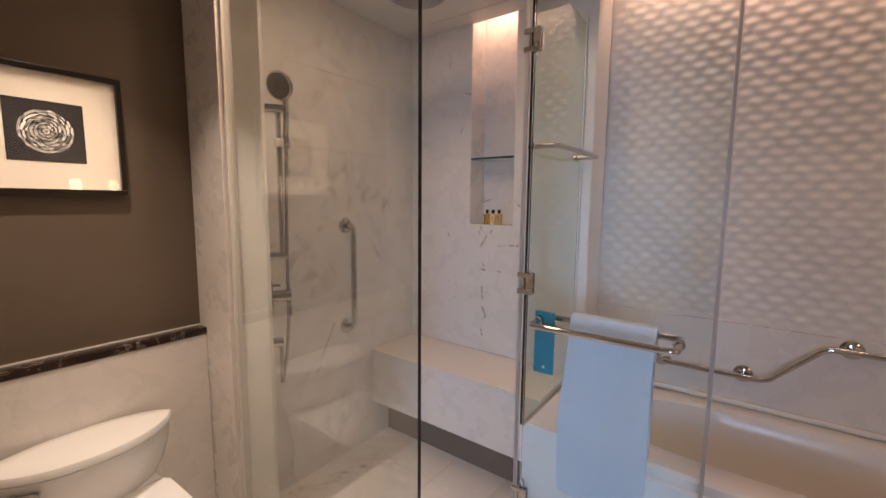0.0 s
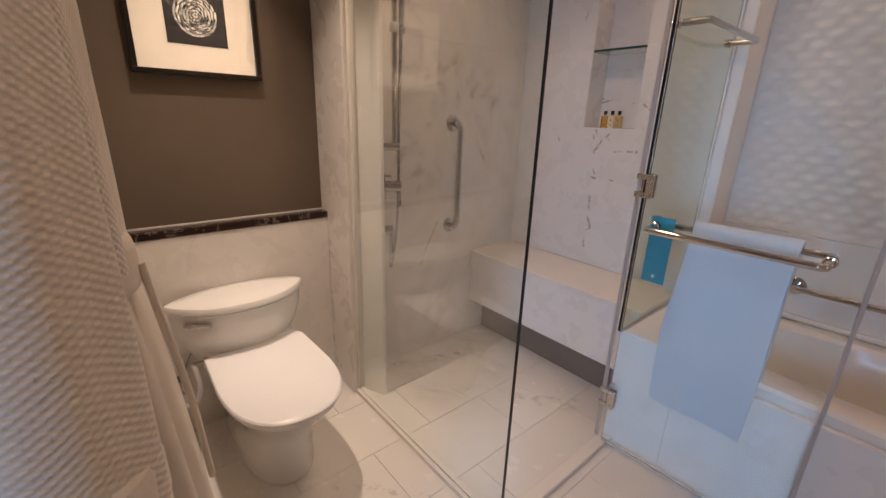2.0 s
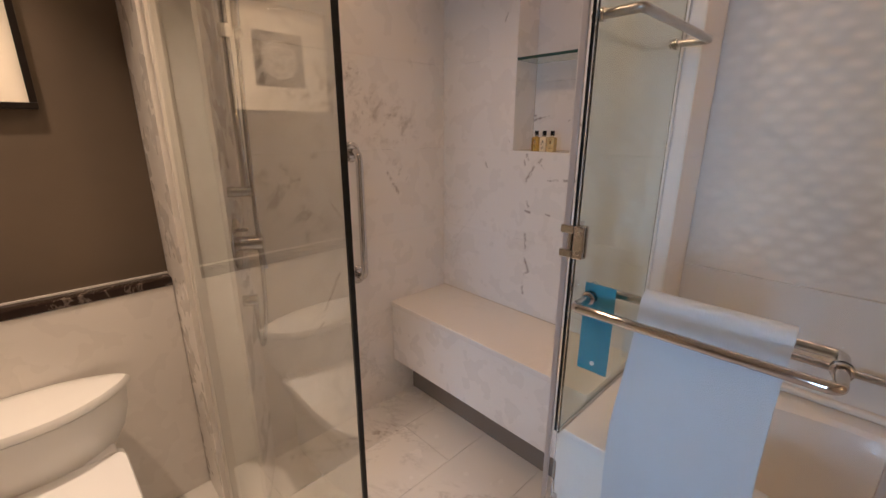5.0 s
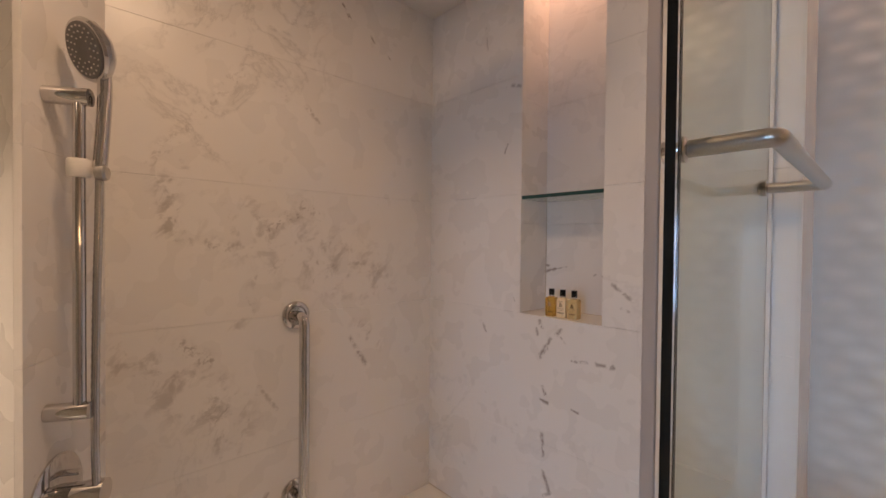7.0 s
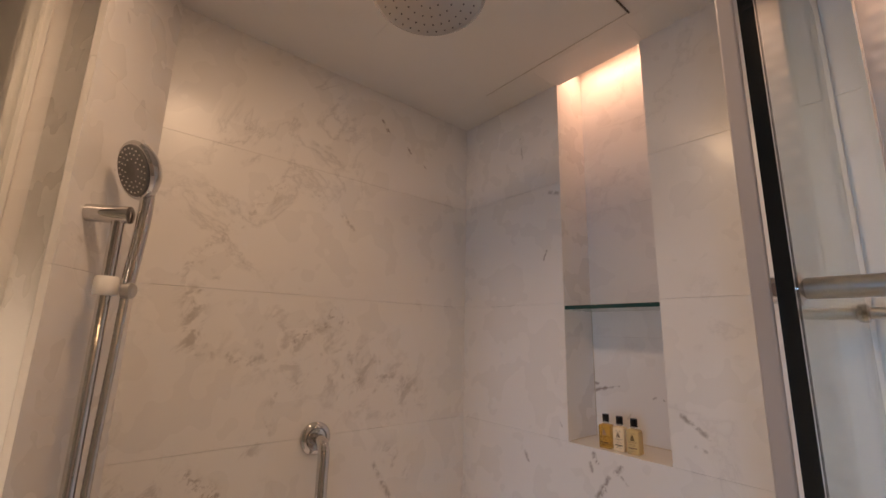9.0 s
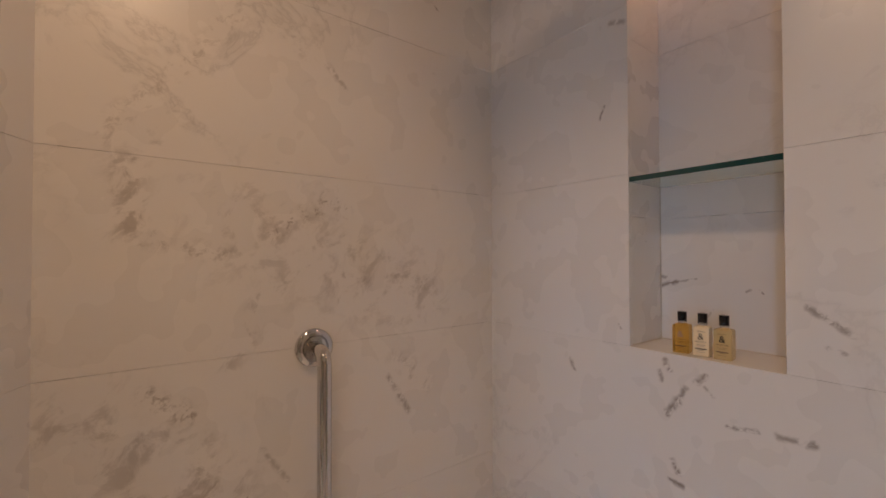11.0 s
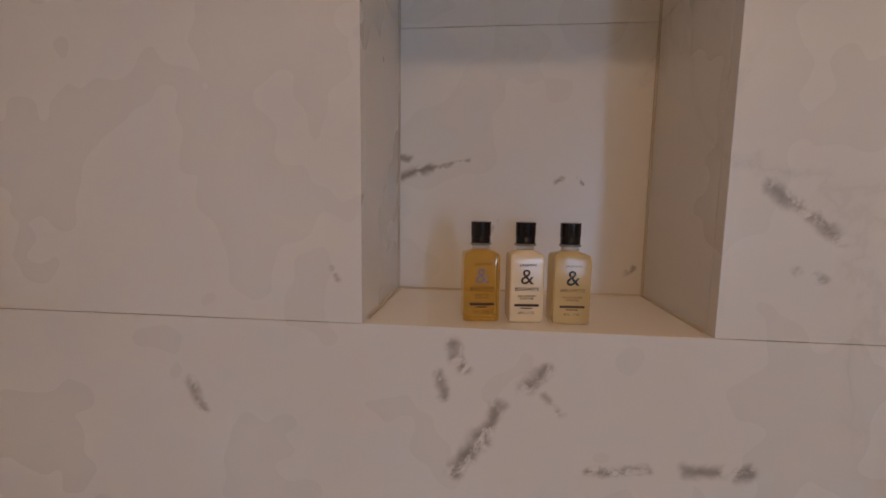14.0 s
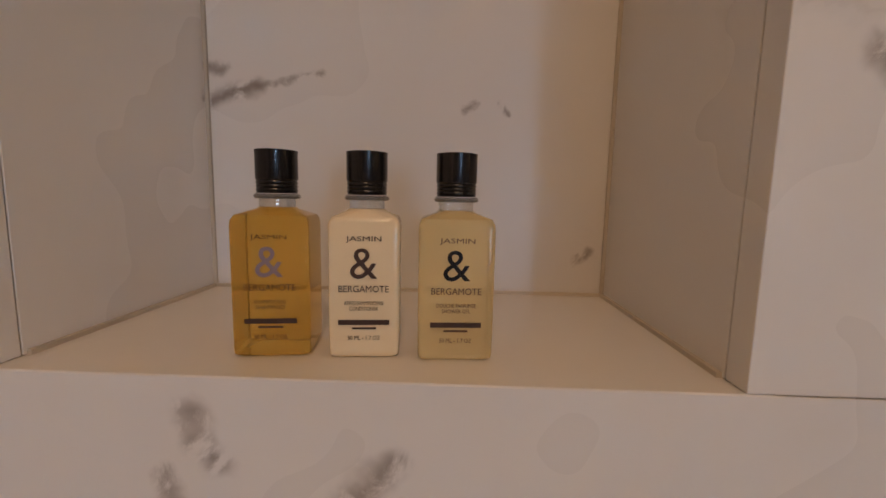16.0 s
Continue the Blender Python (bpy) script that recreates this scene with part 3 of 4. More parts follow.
for z in (0.235, 1.122, 2.015):
    hinge(z)
BZ, B0, B1 = 0.985, 0.065, 0.535
bm = tube(round_path([(B0, -0.006, BZ), (B0, -0.085, BZ), (B1, -0.085, BZ), (B1, -0.006, BZ)], 0.018), 0.0115, 18)
bar = on_door("towel_bar", bm, M_CHROME, "polished chrome towel bar")
bm = tube(round_path([(B0, 0.006, BZ), (B0, 0.070, BZ), (B1, 0.070, BZ), (B1, 0.006, BZ)], 0.018), 0.0115, 18)
on_door("rear_towel_bar", bm, M_CHROME, "polished chrome towel bar")
for bx in (B0, B1):
    bm = lathe([(0, 0.017), (0.006, 0.017), (0.009, 0.014)], (bx, -0.0055, BZ), (0, -1, 0), 24)
    lathe([(0, 0.017), (0.006, 0.017), (0.009, 0.014)], (bx, 0.0055, BZ), (0, 1, 0), 24, bm)
    on_door("flange", bm, M_CHROME, "", True)
# towel folded over the rear bar
towel = thing("towel", "white terry bath towel folded over the rear door bar", "towel")


def towel_sheet(x0, x1, path, amp, seed, thick):
    rnd = random.Random(seed)
    ph = [rnd.uniform(0, 6.28) for _ in range(3)]
    rings = []
    n = 26
    for k, (y, z, side) in enumerate(path):
        ring, back = [], []
        for i in range(n + 1):
            x = x0 + (x1 - x0) * i / n
            fall = min(1.0, max(0.0, (BZ - z) / 0.35))
            w = amp * fall * (sin(3.2 * i / n * pi + ph[0]) + 0.5 * sin(7.1 * i / n * pi + ph[1] + z * 3))
            x += (0.5 - i / n) * 0.03 * fall * sin(z * 4 + ph[2]) - 0.02 * fall
            ny, nz = side
            ring.append(Vector((x, y + w, z)))
            back.append(Vector((x, y + w + ny * thick, z + nz * thick)))
        rings.append(ring + back[::-1])
    return ring_skin(rings)


front = [(0.0525, 0.30 + 0.06 * i, (-1, 0)) for i in range(12)]
arch = [(0.070 - 0.018 * cos(a), BZ + 0.018 * sin(a), (-cos(a), sin(a))) for a in [0.15 + 0.35 * i for i in range(9)]]
rear = [(0.0875, 0.955 - 0.06 * i, (1, 0)) for i in range(9)]
bm = towel_sheet(0.175, 0.465, front + arch + rear, 0.0035, 4, 0.016)
bm.transform(door_m)
part("cloth", bm, M_TOWEL, towel)
# teal card hanging from the bar
card = thing("hanging_card", "small teal card hung from the door towel bar", "card")
bm = box((0.045, 0.014, 0.775), (0.125, 0.0155, 1.02), 0.0005, 1)
bm.transform(door_m)
part("sheet", bm, M_TEAL, card, "", False)
bm = lathe([(0, 0.006), (0.001, 0.006)], (0.085, 0.0135, 0.80), (0, -1, 0), 16)
bm.transform(door_m)
part("mark", bm, M_CHANNEL, card, "pale printed mark")
bm = tube(spline([(0.06, 0.0148, 1.02), (0.066, 0.030, 1.02), (0.066, 0.055, 1.0), (0.066, 0.070, 1.0)], 5), 0.0012, 8)
bm.transform(door_m)
part("cord", bm, M_TEAL, card)

# towel rail on the return panel
rack = thing("glass_towel_rail", "squared chrome rail bolted through the return glass panel", "towel rail")
RZ = 1.644
bm = tube(round_path([(GX + 0.004, 3.062 + 0.06, RZ), (GX + 0.095, 3.122, RZ), (GX + 0.095, 3.604, RZ), (GX + 0.004, 3.604, RZ)], 0.012), 0.0105, 16)
part("bar", bm, M_BRUSHED, rack, "satin chrome bar")
for y in (3.122, 3.604):
    bm = lathe([(0, 0.016), (0.005, 0.016), (0.008, 0.012)], (GX + 0.0045, y, RZ), (1, 0, 0), 20)
    lathe([(0, 0.014), (0.012, 0.014)], (GX - 0.0045, y, RZ), (-1, 0, 0), 20, bm)
    part("flange", bm, M_CHROME, rack)


# ---------------------------------------------------------------- shower fittings


def grab_bar(name, label, points, axis, radius, corner):
    g = thing(name, label, "grab bar")
    part("rail", tube(round_path(points, corner, 10), radius, 20), M_CHROME, g)
    for q in (points[0], points[-1]):
        prof = [(0, 0.043), (0.006, 0.043), (0.011, 0.039), (0.014, 0.030), (0.011, 0.026), (0.012, radius)]
        part("flange", lathe(prof, q, axis, 32), M_CHROME, g, "round chrome wall flange")
    return g


GBY = 3.107
grab_bar("grab_bar", "vertical polished chrome grab bar on the marble shower wall",
         [(X0 + 0.0005, GBY, 1.30), (X0 + 0.066, GBY, 1.30), (X0 + 0.066, GBY, 0.745), (X0 + 0.0005, GBY, 0.745)], (1, 0, 0), 0.0155, 0.035)
br = thing("bath_grab_rail", "bent chrome grab rail along the bath wall", "grab bar")
RL, RH = 0.672, 0.858
part("rail", tube(round_path([(1.328, YB - 0.002, RL), (1.328, YB - 0.05, RL), (1.736, YB - 0.05, RL), (1.915, YB - 0.05, RH), (2.45, YB - 0.05, RH), (2.45, YB - 0.002, RH)], 0.03), 0.0125, 18), M_CHROME, br)
for x, z in ((1.328, RL), (1.655, RL), (1.995, RH), (2.45, RH)):
    bm = lathe([(0, 0.038), (0.006, 0.038), (0.012, 0.03), (0.015, 0.014)], (x, YB - 0.0005, z), (0, -1, 0), 28)
    if x not in (1.328, 2.45):
        tube([(x, YB - 0.012, z), (x, YB - 0.05, z)], 0.010, 14, bm)
    part("flange", bm, M_CHROME, br, "round chrome wall flange")

# the valve wall stands askew: a frame with x along it and y out of it
ang = math.atan2(AY - CY, AX - CX)
valve_m = Matrix.Translation((CX, CY, 0)) @ Matrix.Rotation(ang, 4, 'Z')
VW = math.hypot(AX - CX, AY - CY)


def on_valve(name, bm, mat, parent, label="", smooth=True):
    bm.transform(valve_m)
    return part(name, bm, mat, parent, label, smooth)


SX = 0.214
rail = thing("shower_slide_rail", "chrome slide rail with hand shower and metal hose", "shower rail")
on_valve("rail", tube([(SX, 0.052, 1.190), (SX, 0.052, 1.80)], 0.0105, 18), M_CHROME, rail)
for z in (1.204, 1.795):
    bm = tube([(SX, 0.0006, z), (SX, 0.070, z)], 0.0165, 22)
    on_valve("bracket", bm, M_CHROME, rail, "chrome cylinder bracket")
on_valve("slider", lathe([(0, 0.017), (0.004, 0.019), (0.030, 0.019), (0.034, 0.017)], (SX, 0.052, 1.645), (0, 0, 1), 24), M_CHANNEL, rail, "pale plastic slider")
on_valve("slider_knob", lathe([(0, 0.013), (0.014, 0.015), (0.018, 0.011)], (SX - 0.004, 0.078, 1.655), (0, 1, 0), 22), M_BRUSHED, rail, "metal slider knob")
grip = spline([(SX - 0.010, 0.080, 1.665), (SX - 0.016, 0.082, 1.73), (SX - 0.020, 0.084, 1.80), (SX - 0.024, 0.080, 1.865), (SX - 0.022, 0.068, 1.915)], 8)
on_valve("hand_shower", tube(grip, 0.0120, 18), M_CHROME, rail, "chrome handle")
axis = Vector((0.72, -0.60, -0.34))
centre = Vector((SX - 0.012, 0.064, 1.888))
on_valve("spray_head", lathe([(-0.026, 0.016), (-0.020, 0.042), (-0.008, 0.055), (0.004, 0.058), (0.009, 0.055)], centre, axis, 36), M_CHROME, rail, "chrome spray head")
face = on_valve("spray_face", lathe([(0.0091, 0.050), (0.0115, 0.049), (0.012, 0.014), (0.0105, 0.012), (0.0105, 0.004)], centre, axis, 36), M_RUBBER, rail, "grey nozzle face")
u = axis.normalized().orthogonal().normalized()
w = axis.normalized().cross(u)
dots = bmesh.new()
for ring, count in ((0.022, 10), (0.032, 16), (0.042, 22)):
    for k in range(count):
        a = 2 * pi * k / count
        lathe([(0.0112, 0.0022), (0.0132, 0.0012)], centre + ring * (u * cos(a) + w * sin(a)), axis, 6, dots)
on_valve("nozzles", dots, M_CHANNEL, rail, "pale rubber nozzles")
hose_path = spline([(SX - 0.010, 0.080, 1.665), (SX - 0.010, 0.078, 1.55), (SX - 0.012, 0.073, 1.38), (SX - 0.014, 0.070, 1.15), (SX - 0.022, 0.070, 0.98), (SX - 0.040, 0.062, 0.80), (SX - 0.054, 0.046, 0.675), (SX - 0.052, 0.038, 0.642), (SX - 0.034, 0.036, 0.665), (SX - 0.014, 0.036, 0.74), (SX - 0.006, 0.036, 0.80)], 26)
on_valve("hose", tube(hose_path, 0.0066, 12, None, 0.14), M_HOSE, rail, "ribbed metal hose")
on_valve("hose_outlet", tube([(SX - 0.006, 0.0006, 0.835), (SX - 0.006, 0.044, 0.835)], 0.0195, 22), M_CHROME, rail, "chrome hose outlet")
on_valve("hose_nut", tube([(SX - 0.006, 0.036, 0.838), (SX - 0.006, 0.036, 0.795)], 0.0105, 16), M_CHROME, rail)
mix = thing("shower_mixer", "round chrome shower mixer plate with lever handle", "shower valve")
VX, VZ = SX - 0.026, 1.030
on_valve("plate", lathe([(0.0005, 0.082), (0.004, 0.082), (0.007, 0.078)], (VX, 0, VZ), (0, 1, 0), 48), M_CHROME, mix, "round chrome wall plate")
on_valve("body", tube([(VX, 0.006, VZ), (VX, 0.050, VZ)], 0.024, 26), M_CHROME, mix)
on_valve("handle", tube([(VX, 0.0505, VZ), (VX, 0.082, VZ)], 0.0255, 26), M_CHROME, mix)
on_valve("lever", tube([(VX, 0.074, VZ - 0.02), (VX - 0.002, 0.080, VZ - 0.092)], 0.0065, 12), M_CHROME, mix)
on_valve("diverter", tube([(VX, 0.006, VZ + 0.046), (VX, 0.040, VZ + 0.046)], 0.006, 12), M_CHROME, mix)

rain = thing("rain_shower_head", "round chrome rain shower head under the ceiling", "shower head")
RC = (0.44, 3.03)
part("disc", lathe([(0, 0.112), (0.004, 0.120), (0.012, 0.120), (0.020, 0.105), (0.032, 0.03)], (*RC, 2.282), (0, 0, 1), 56), M_CHROME, rain)
part("spray_face", lathe([(-0.0030, 0.104), (-0.0005, 0.112)], (*RC, 2.282), (0, 0, 1), 56), M_BRUSHED, rain, "perforated steel face")
part("arm", tube([(*RC, 2.31), (*RC, CEIL - 0.0005)], 0.011, 16), M_CHROME, rain)
part("rose", lathe([(0, 0.030), (0.008, 0.030)], (*RC, CEIL - 0.0085), (0, 0, 1), 28), M_CHROME, rain)
nozzles = bmesh.new()
for ring, count in ((0.025, 8), (0.05, 16), (0.075, 24), (0.097, 30)):
    for i in range(count):
        a = 2 * pi * i / count
        lathe([(-0.0018, 0.0017), (0, 0.0022)], (RC[0] + ring * cos(a), RC[1] + ring * sin(a), 2.2789), (0, 0, 1), 6, nozzles)
part("nozzles", nozzles, M_RUBBER, rain, "rubber nozzles")

shelf = thing("glass_shelf", "green-edged glass shelf across the shower niche", "shelf")
s = part("pane", box((NX0 + 0.001, Y1 + 0.004, 1.672), (NX1 - 0.001, NY - 0.001, 1.683)), M_SHELFGLASS, shelf, "", False)
part("front_edge", box((NX0 + 0.001, Y1 + 0.001, 1.672), (NX1 - 0.001, Y1 + 0.0038, 1.683)), M_GREENEDGE, shelf, "dark green polished edge", False)


# ---------------------------------------------------------------- bottles


def text_bm(words, height, width=None):
    """Upright mesh lettering, centred, facing -y, of the given letter height."""
    cu = bpy.data.curves.new("words", 'FONT')
    cu.body, cu.align_x, cu.size, cu.extrude, cu.resolution_u = words, 'CENTER', 1.0, 0.0, 3
    ob = new("words", cu)
    bpy.context.view_layer.update()
    me = bpy.data.meshes.new_from_object(ob.evaluated_get(bpy.context.evaluated_depsgraph_get()))
    bpy.data.objects.remove(ob)
    bm = bmesh.new()
    bm.from_mesh(me)
    bpy.data.meshes.remove(me)
    xs, ys = [v.co.x for v in bm.verts], [v.co.y for v in bm.verts]
    k = height / (max(ys) - min(ys))
    kx = width / (max(xs) - min(xs)) if width else k
    mx, my = (max(xs) + min(xs)) / 2, (max(ys) + min(ys)) / 2
    for v in bm.verts:
        v.co = Vector(((v.co.x - mx) * kx, 0, (v.co.y - my) * k))
    return bm


def bottle(x, y, turn, liquid, amp_mat, lines, label, w, base):
    t = thing("toiletry_bottle", label, "bottle", "toiletries in the niche")
    m = pose(x, y, base, 0, 0, turn) @ Matrix.Scale(1.09, 4)

    def put(name, bm, mat, lab="", smooth=True, par=None):
        bm.transform(m)
        return part(name, bm, mat, par or t, lab, smooth)

    hw, hd, H = w / 2, w / 2 * 0.92, 0.0535

    def sq(r, z, n=7):
        return superellipse(0, 0, hw * r, hd * r, z, n, 64)
    rings = [sq(0.93, 0.0004, 12), sq(0.985, 0.0012, 16), sq(0.995, 0.003, 18), sq(1.0, 0.012, 18), sq(1.0, H - 0.004, 18), sq(0.985, H - 0.0018, 16), sq(0.93, H, 10),
             superellipse(0, 0, 0.0078, 0.0078, H + 0.0022, 2.4, 64), superellipse(0, 0, 0.0070, 0.0070, H + 0.003, 2, 64)]
    body = put("body", ring_skin(rings), liquid)
    put("neck", lathe([(H + 0.0031, 0.0068), (H + 0.0062, 0.0068)], (0, 0, 0), (0, 0, 1), 28), M_NECK, "clear neck")
    put("collar", lathe([(H + 0.0062, 0.0082), (H + 0.0070, 0.0089), (H + 0.0080, 0.0082)], (0, 0, 0), (0, 0, 1), 28), M_NECK, "clear collar ring")
    prof = []
    z = H + 0.0082
    for i in range(4):
        prof += [(z, 0.0078), (z + 0.0006, 0.0074), (z + 0.0011, 0.0078)]
        z += 0.0014
    prof += [(z, 0.0079), (H + 0.0235, 0.0079), (H + 0.0245, 0.0080), (H + 0.0247, 0.0068)]
    put("cap", lathe(prof, (0, 0, 0), (0, 0, 1), 36), M_CAP, "ridged black flip cap")
    f = -hd - 0.0004
    for words, z, h, wd, mat in lines:
        bm = text_bm(words, h, wd) if words else box((-wd / 2, -0.0001, -h / 2), (wd / 2, 0.0001, h / 2))
        bm.transform(Matrix.Translation((0, f, z)))
        put("lettering", bm, mat, "printed lettering", False, body)
    return t


def lines(kind, sub, ink):
    return [("JASMIN", 0.0455, 0.0024, 0.0130, M_INK), ("&", 0.0365, 0.0115, None, ink), ("BERGAMOTE", 0.0270, 0.0025, 0.0185, M_INK),
            (kind, 0.0216, 0.0015, 0.0145 if len(kind) > 12 else 0.0115, M_INK), (sub, 0.0195, 0.0015, 0.0105, M_INK),
            ("", 0.0142, 0.0019, 0.0190, M_INK), ("", 0.0119, 0.0007, 0.0090, M_INK), ("50 ML - 1.7 OZ", 0.0082, 0.0017, 0.0120, M_INK)]


bottle(0.4064, 3.699, 8, M_AMBER, M_INKBLUE, lines("SHAMPOOING", "SHAMPOO", M_INKBLUE), "small square amber shampoo bottle with ridged black cap", 0.0285, NZ)
bottle(0.4448, 3.700, 6, M_CREAM, M_INK, lines("APRES-SHAMPOOING", "CONDITIONER", M_INK), "small square cream conditioner bottle with ridged black cap", 0.0265, NZ)
bottle(0.4828, 3.701, 4, M_GOLD, M_CAP, lines("DOUCHE PARFUMEE", "SHOWER GEL", M_CAP), "small square pale gold shower gel bottle with black cap", 0.0285, NZ)

# ---------------------------------------------------------------- toilet
toilet = thing("toilet", "white one-piece ceramic toilet with closed bidet seat lid", "toilet")
TY = 1.972


def dee(x0, x1, half, z, k=48, blunt=2.4):
    """D-shaped outline: straight back at x0, rounded nose at x1."""
    x1, half = x1 + 0.015, half * 1.03
    xm = x0 + (x1 - x0) * 0.45
    out = []
    for i in range(k + 1):
        a = -pi / 2 + pi * i / k
        c, s_ = cos(a), sin(a)
        out.append(Vector((xm + (x1 - xm) * abs(c) ** (2 / blunt), TY + half * abs(s_) ** (2 / blunt) * (1 if s_ >= 0 else -1), z)))
    out.append(Vector((x0 + 0.02, TY + half * 0.97, z)))
    out.append(Vector((x0, TY + half * 0.90, z)))
    out.append(Vector((x0, TY - half * 0.90, z)))
    out.append(Vector((x0 + 0.02, TY - half * 0.97, z)))
    return out


rings = [dee(-0.15, 0.325, 0.125, 0.0005), dee(-0.15, 0.33, 0.128, 0.02), dee(-0.15, 0.335, 0.126, 0.10), dee(-0.14, 0.36, 0.130, 0.20), dee(-0.12, 0.43, 0.155, 0.30),
         dee(-0.11, 0.475, 0.176, 0.355), dee(-0.11, 0.492, 0.181, 0.375), dee(-0.11, 0.490, 0.179, 0.384)]
part("bowl", ring_skin(rings), M_CERAMIC, toilet)
part("seat", ring_skin([dee(-0.075, 0.500, 0.183, 0.3845), dee(-0.078, 0.508, 0.188, 0.389), dee(-0.078, 0.508, 0.188, 0.399), dee(-0.075, 0.503, 0.185, 0.402)]), M_LID, toilet, "white plastic seat ring")
lid = part("lid", ring_skin([dee(-0.018, 0.508, 0.187, 0.4035), dee(-0.020, 0.516, 0.192, 0.408), dee(-0.020, 0.516, 0.192, 0.417), dee(-0.016, 0.510, 0.188, 0.4225), dee(-0.002, 0.490, 0.172, 0.4245)]), M_LID, toilet, "white plastic seat lid")
part("hinge_cover", box((-0.078, TY - 0.172, 0.4022), (-0.023, TY + 0.172, 0.4245), 0.008, 3), M_LID, toilet, "white hinge cover")


def lens(back, front, half, z, tip=-0.105, k=32):
    """Tank outline: a pointed oval, bowed to the wall and to the front, with narrow rounded tips."""
    out = []
    for side, bulge in ((1, front), (-1, back)):
        for i in range(k):
            q = -1 + 2 * i / k
            q *= side
            out.append(Vector((tip + side * bulge * max(0.0, 1 - abs(q) ** 2.3) ** 0.82, TY - 0.018 + half * q, z)))
    return out


rings = [lens(0.070, 0.085, 0.165, 0.33), lens(0.080, 0.095, 0.190, 0.40), lens(0.088, 0.112, 0.226, 0.46), lens(0.088, 0.126, 0.246, 0.53), lens(0.088, 0.136, 0.252, 0.596)]
part("tank", ring_skin(rings), M_CERAMIC, toilet)
rings = [lens(0.089, 0.140, 0.256, 0.5995), lens(0.092, 0.150, 0.264, 0.606), lens(0.092, 0.150, 0.265, 0.618), lens(0.088, 0.143, 0.258, 0.630), lens(0.070, 0.118, 0.235, 0.638), lens(0.035, 0.060, 0.150, 0.6415)]
part("tank_lid", ring_skin(rings), M_CERAMIC, toilet, "oval ceramic tank lid")
lv = part("flush_lever", tube([(-0.050, TY - 0.195, 0.562), (-0.012, TY - 0.200, 0.562)], 0.013, 16), M_CHROME, toilet, "chrome flush lever")
part("lever_arm", tube(spline([(-0.040, TY - 0.228, 0.562), (-0.016, TY - 0.20, 0.565), (0.012, TY - 0.150, 0.562)], 6), 0.0085, 12), M_CHROME, lv)
part("water_inlet", tube([(-0.03, TY - 0.188, 0.402), (-0.03, TY - 0.225, 0.402)], 0.009, 14), M_CHROME, toilet, "chrome bidet inlet")
stop = thing("supply_valve", "chrome supply valve with braided hoses beside the toilet", "valve")
VY = TY - 0.30
part("body", tube([(-0.203, VY + 0.03, 0.25), (-0.13, VY + 0.03, 0.25)], 0.011, 16), M_CHROME, stop)
part("rose", lathe([(0, 0.03), (0.008, 0.026)], (-0.204, VY + 0.03, 0.25), (1, 0, 0), 24), M_CHROME, stop)
part("tap", lathe([(0, 0.016), (0.02, 0.016)], (-0.13, VY + 0.03, 0.25), (1, 0, 0), 14), M_CHROME, stop)
loop = [(-0.14, VY + 0.03, 0.26), (-0.12, VY - 0.02, 0.31), (-0.10, VY - 0.075, 0.30), (-0.09, VY - 0.09, 0.26), (-0.10, VY - 0.04, 0.235), (-0.09, VY + 0.03, 0.27), (-0.08, VY + 0.04, 0.33), (-0.10, VY + 0.07, 0.40), (-0.12, VY + 0.12, 0.45)]
part("hose", tube(spline(loop, 14), 0.0065, 10, None, 0.12), M_HOSE, stop, "braided metal hose")
loop = [(-0.13, VY + 0.04, 0.24), (-0.07, VY + 0.035, 0.215), (-0.03, VY + 0.06, 0.23), (-0.02, VY + 0.085, 0.29), (-0.025, VY + 0.085, 0.36), (-0.03, VY + 0.078, 0.402)]
part("bidet_hose", tube(spline(loop, 10), 0.0095, 12), M_LID, stop, "white plastic hose")

# ---------------------------------------------------------------- picture
pic = thing("framed_picture", "black framed print of white circle in wide cream mat", "picture")
PX, PY0, PY1, PZ0, PZ1 = -0.2575, 1.744, 2.168, 1.446, 1.856
FW = 0.017
for lo, hi in (((PY0, PZ0), (PY1, PZ0 + FW)), ((PY0, PZ1 - FW), (PY1, PZ1)), ((PY0, PZ0 + FW + 0.0003), (PY0 + FW, PZ1 - FW - 0.0003)), ((PY1 - FW, PZ0 + FW + 0.0003), (PY1, PZ1 - FW - 0.0003))):
    part("frame_bar", box((PX, lo[0], lo[1]), (PX + 0.028, hi[0], hi[1]), 0.002), M_FRAME, pic, "dark wood frame bar", False)
part("mat_board", box((PX + 0.004, PY0 + FW, PZ0 + FW), (PX + 0.010, PY1 - FW, PZ1 - FW)), M_MAT, pic, "cream mat board", False)
pc, pz = (PY0 + PY1) / 2 + 0.004, (PZ0 + PZ1) / 2 - 0.001
art = part("print", box((PX + 0.0105, pc - 0.098, pz - 0.098), (PX + 0.0112, pc + 0.098, pz + 0.098)), M_BLACKP, pic, "black square print", False)
bm = bmesh.new()
rnd = random.Random(11)
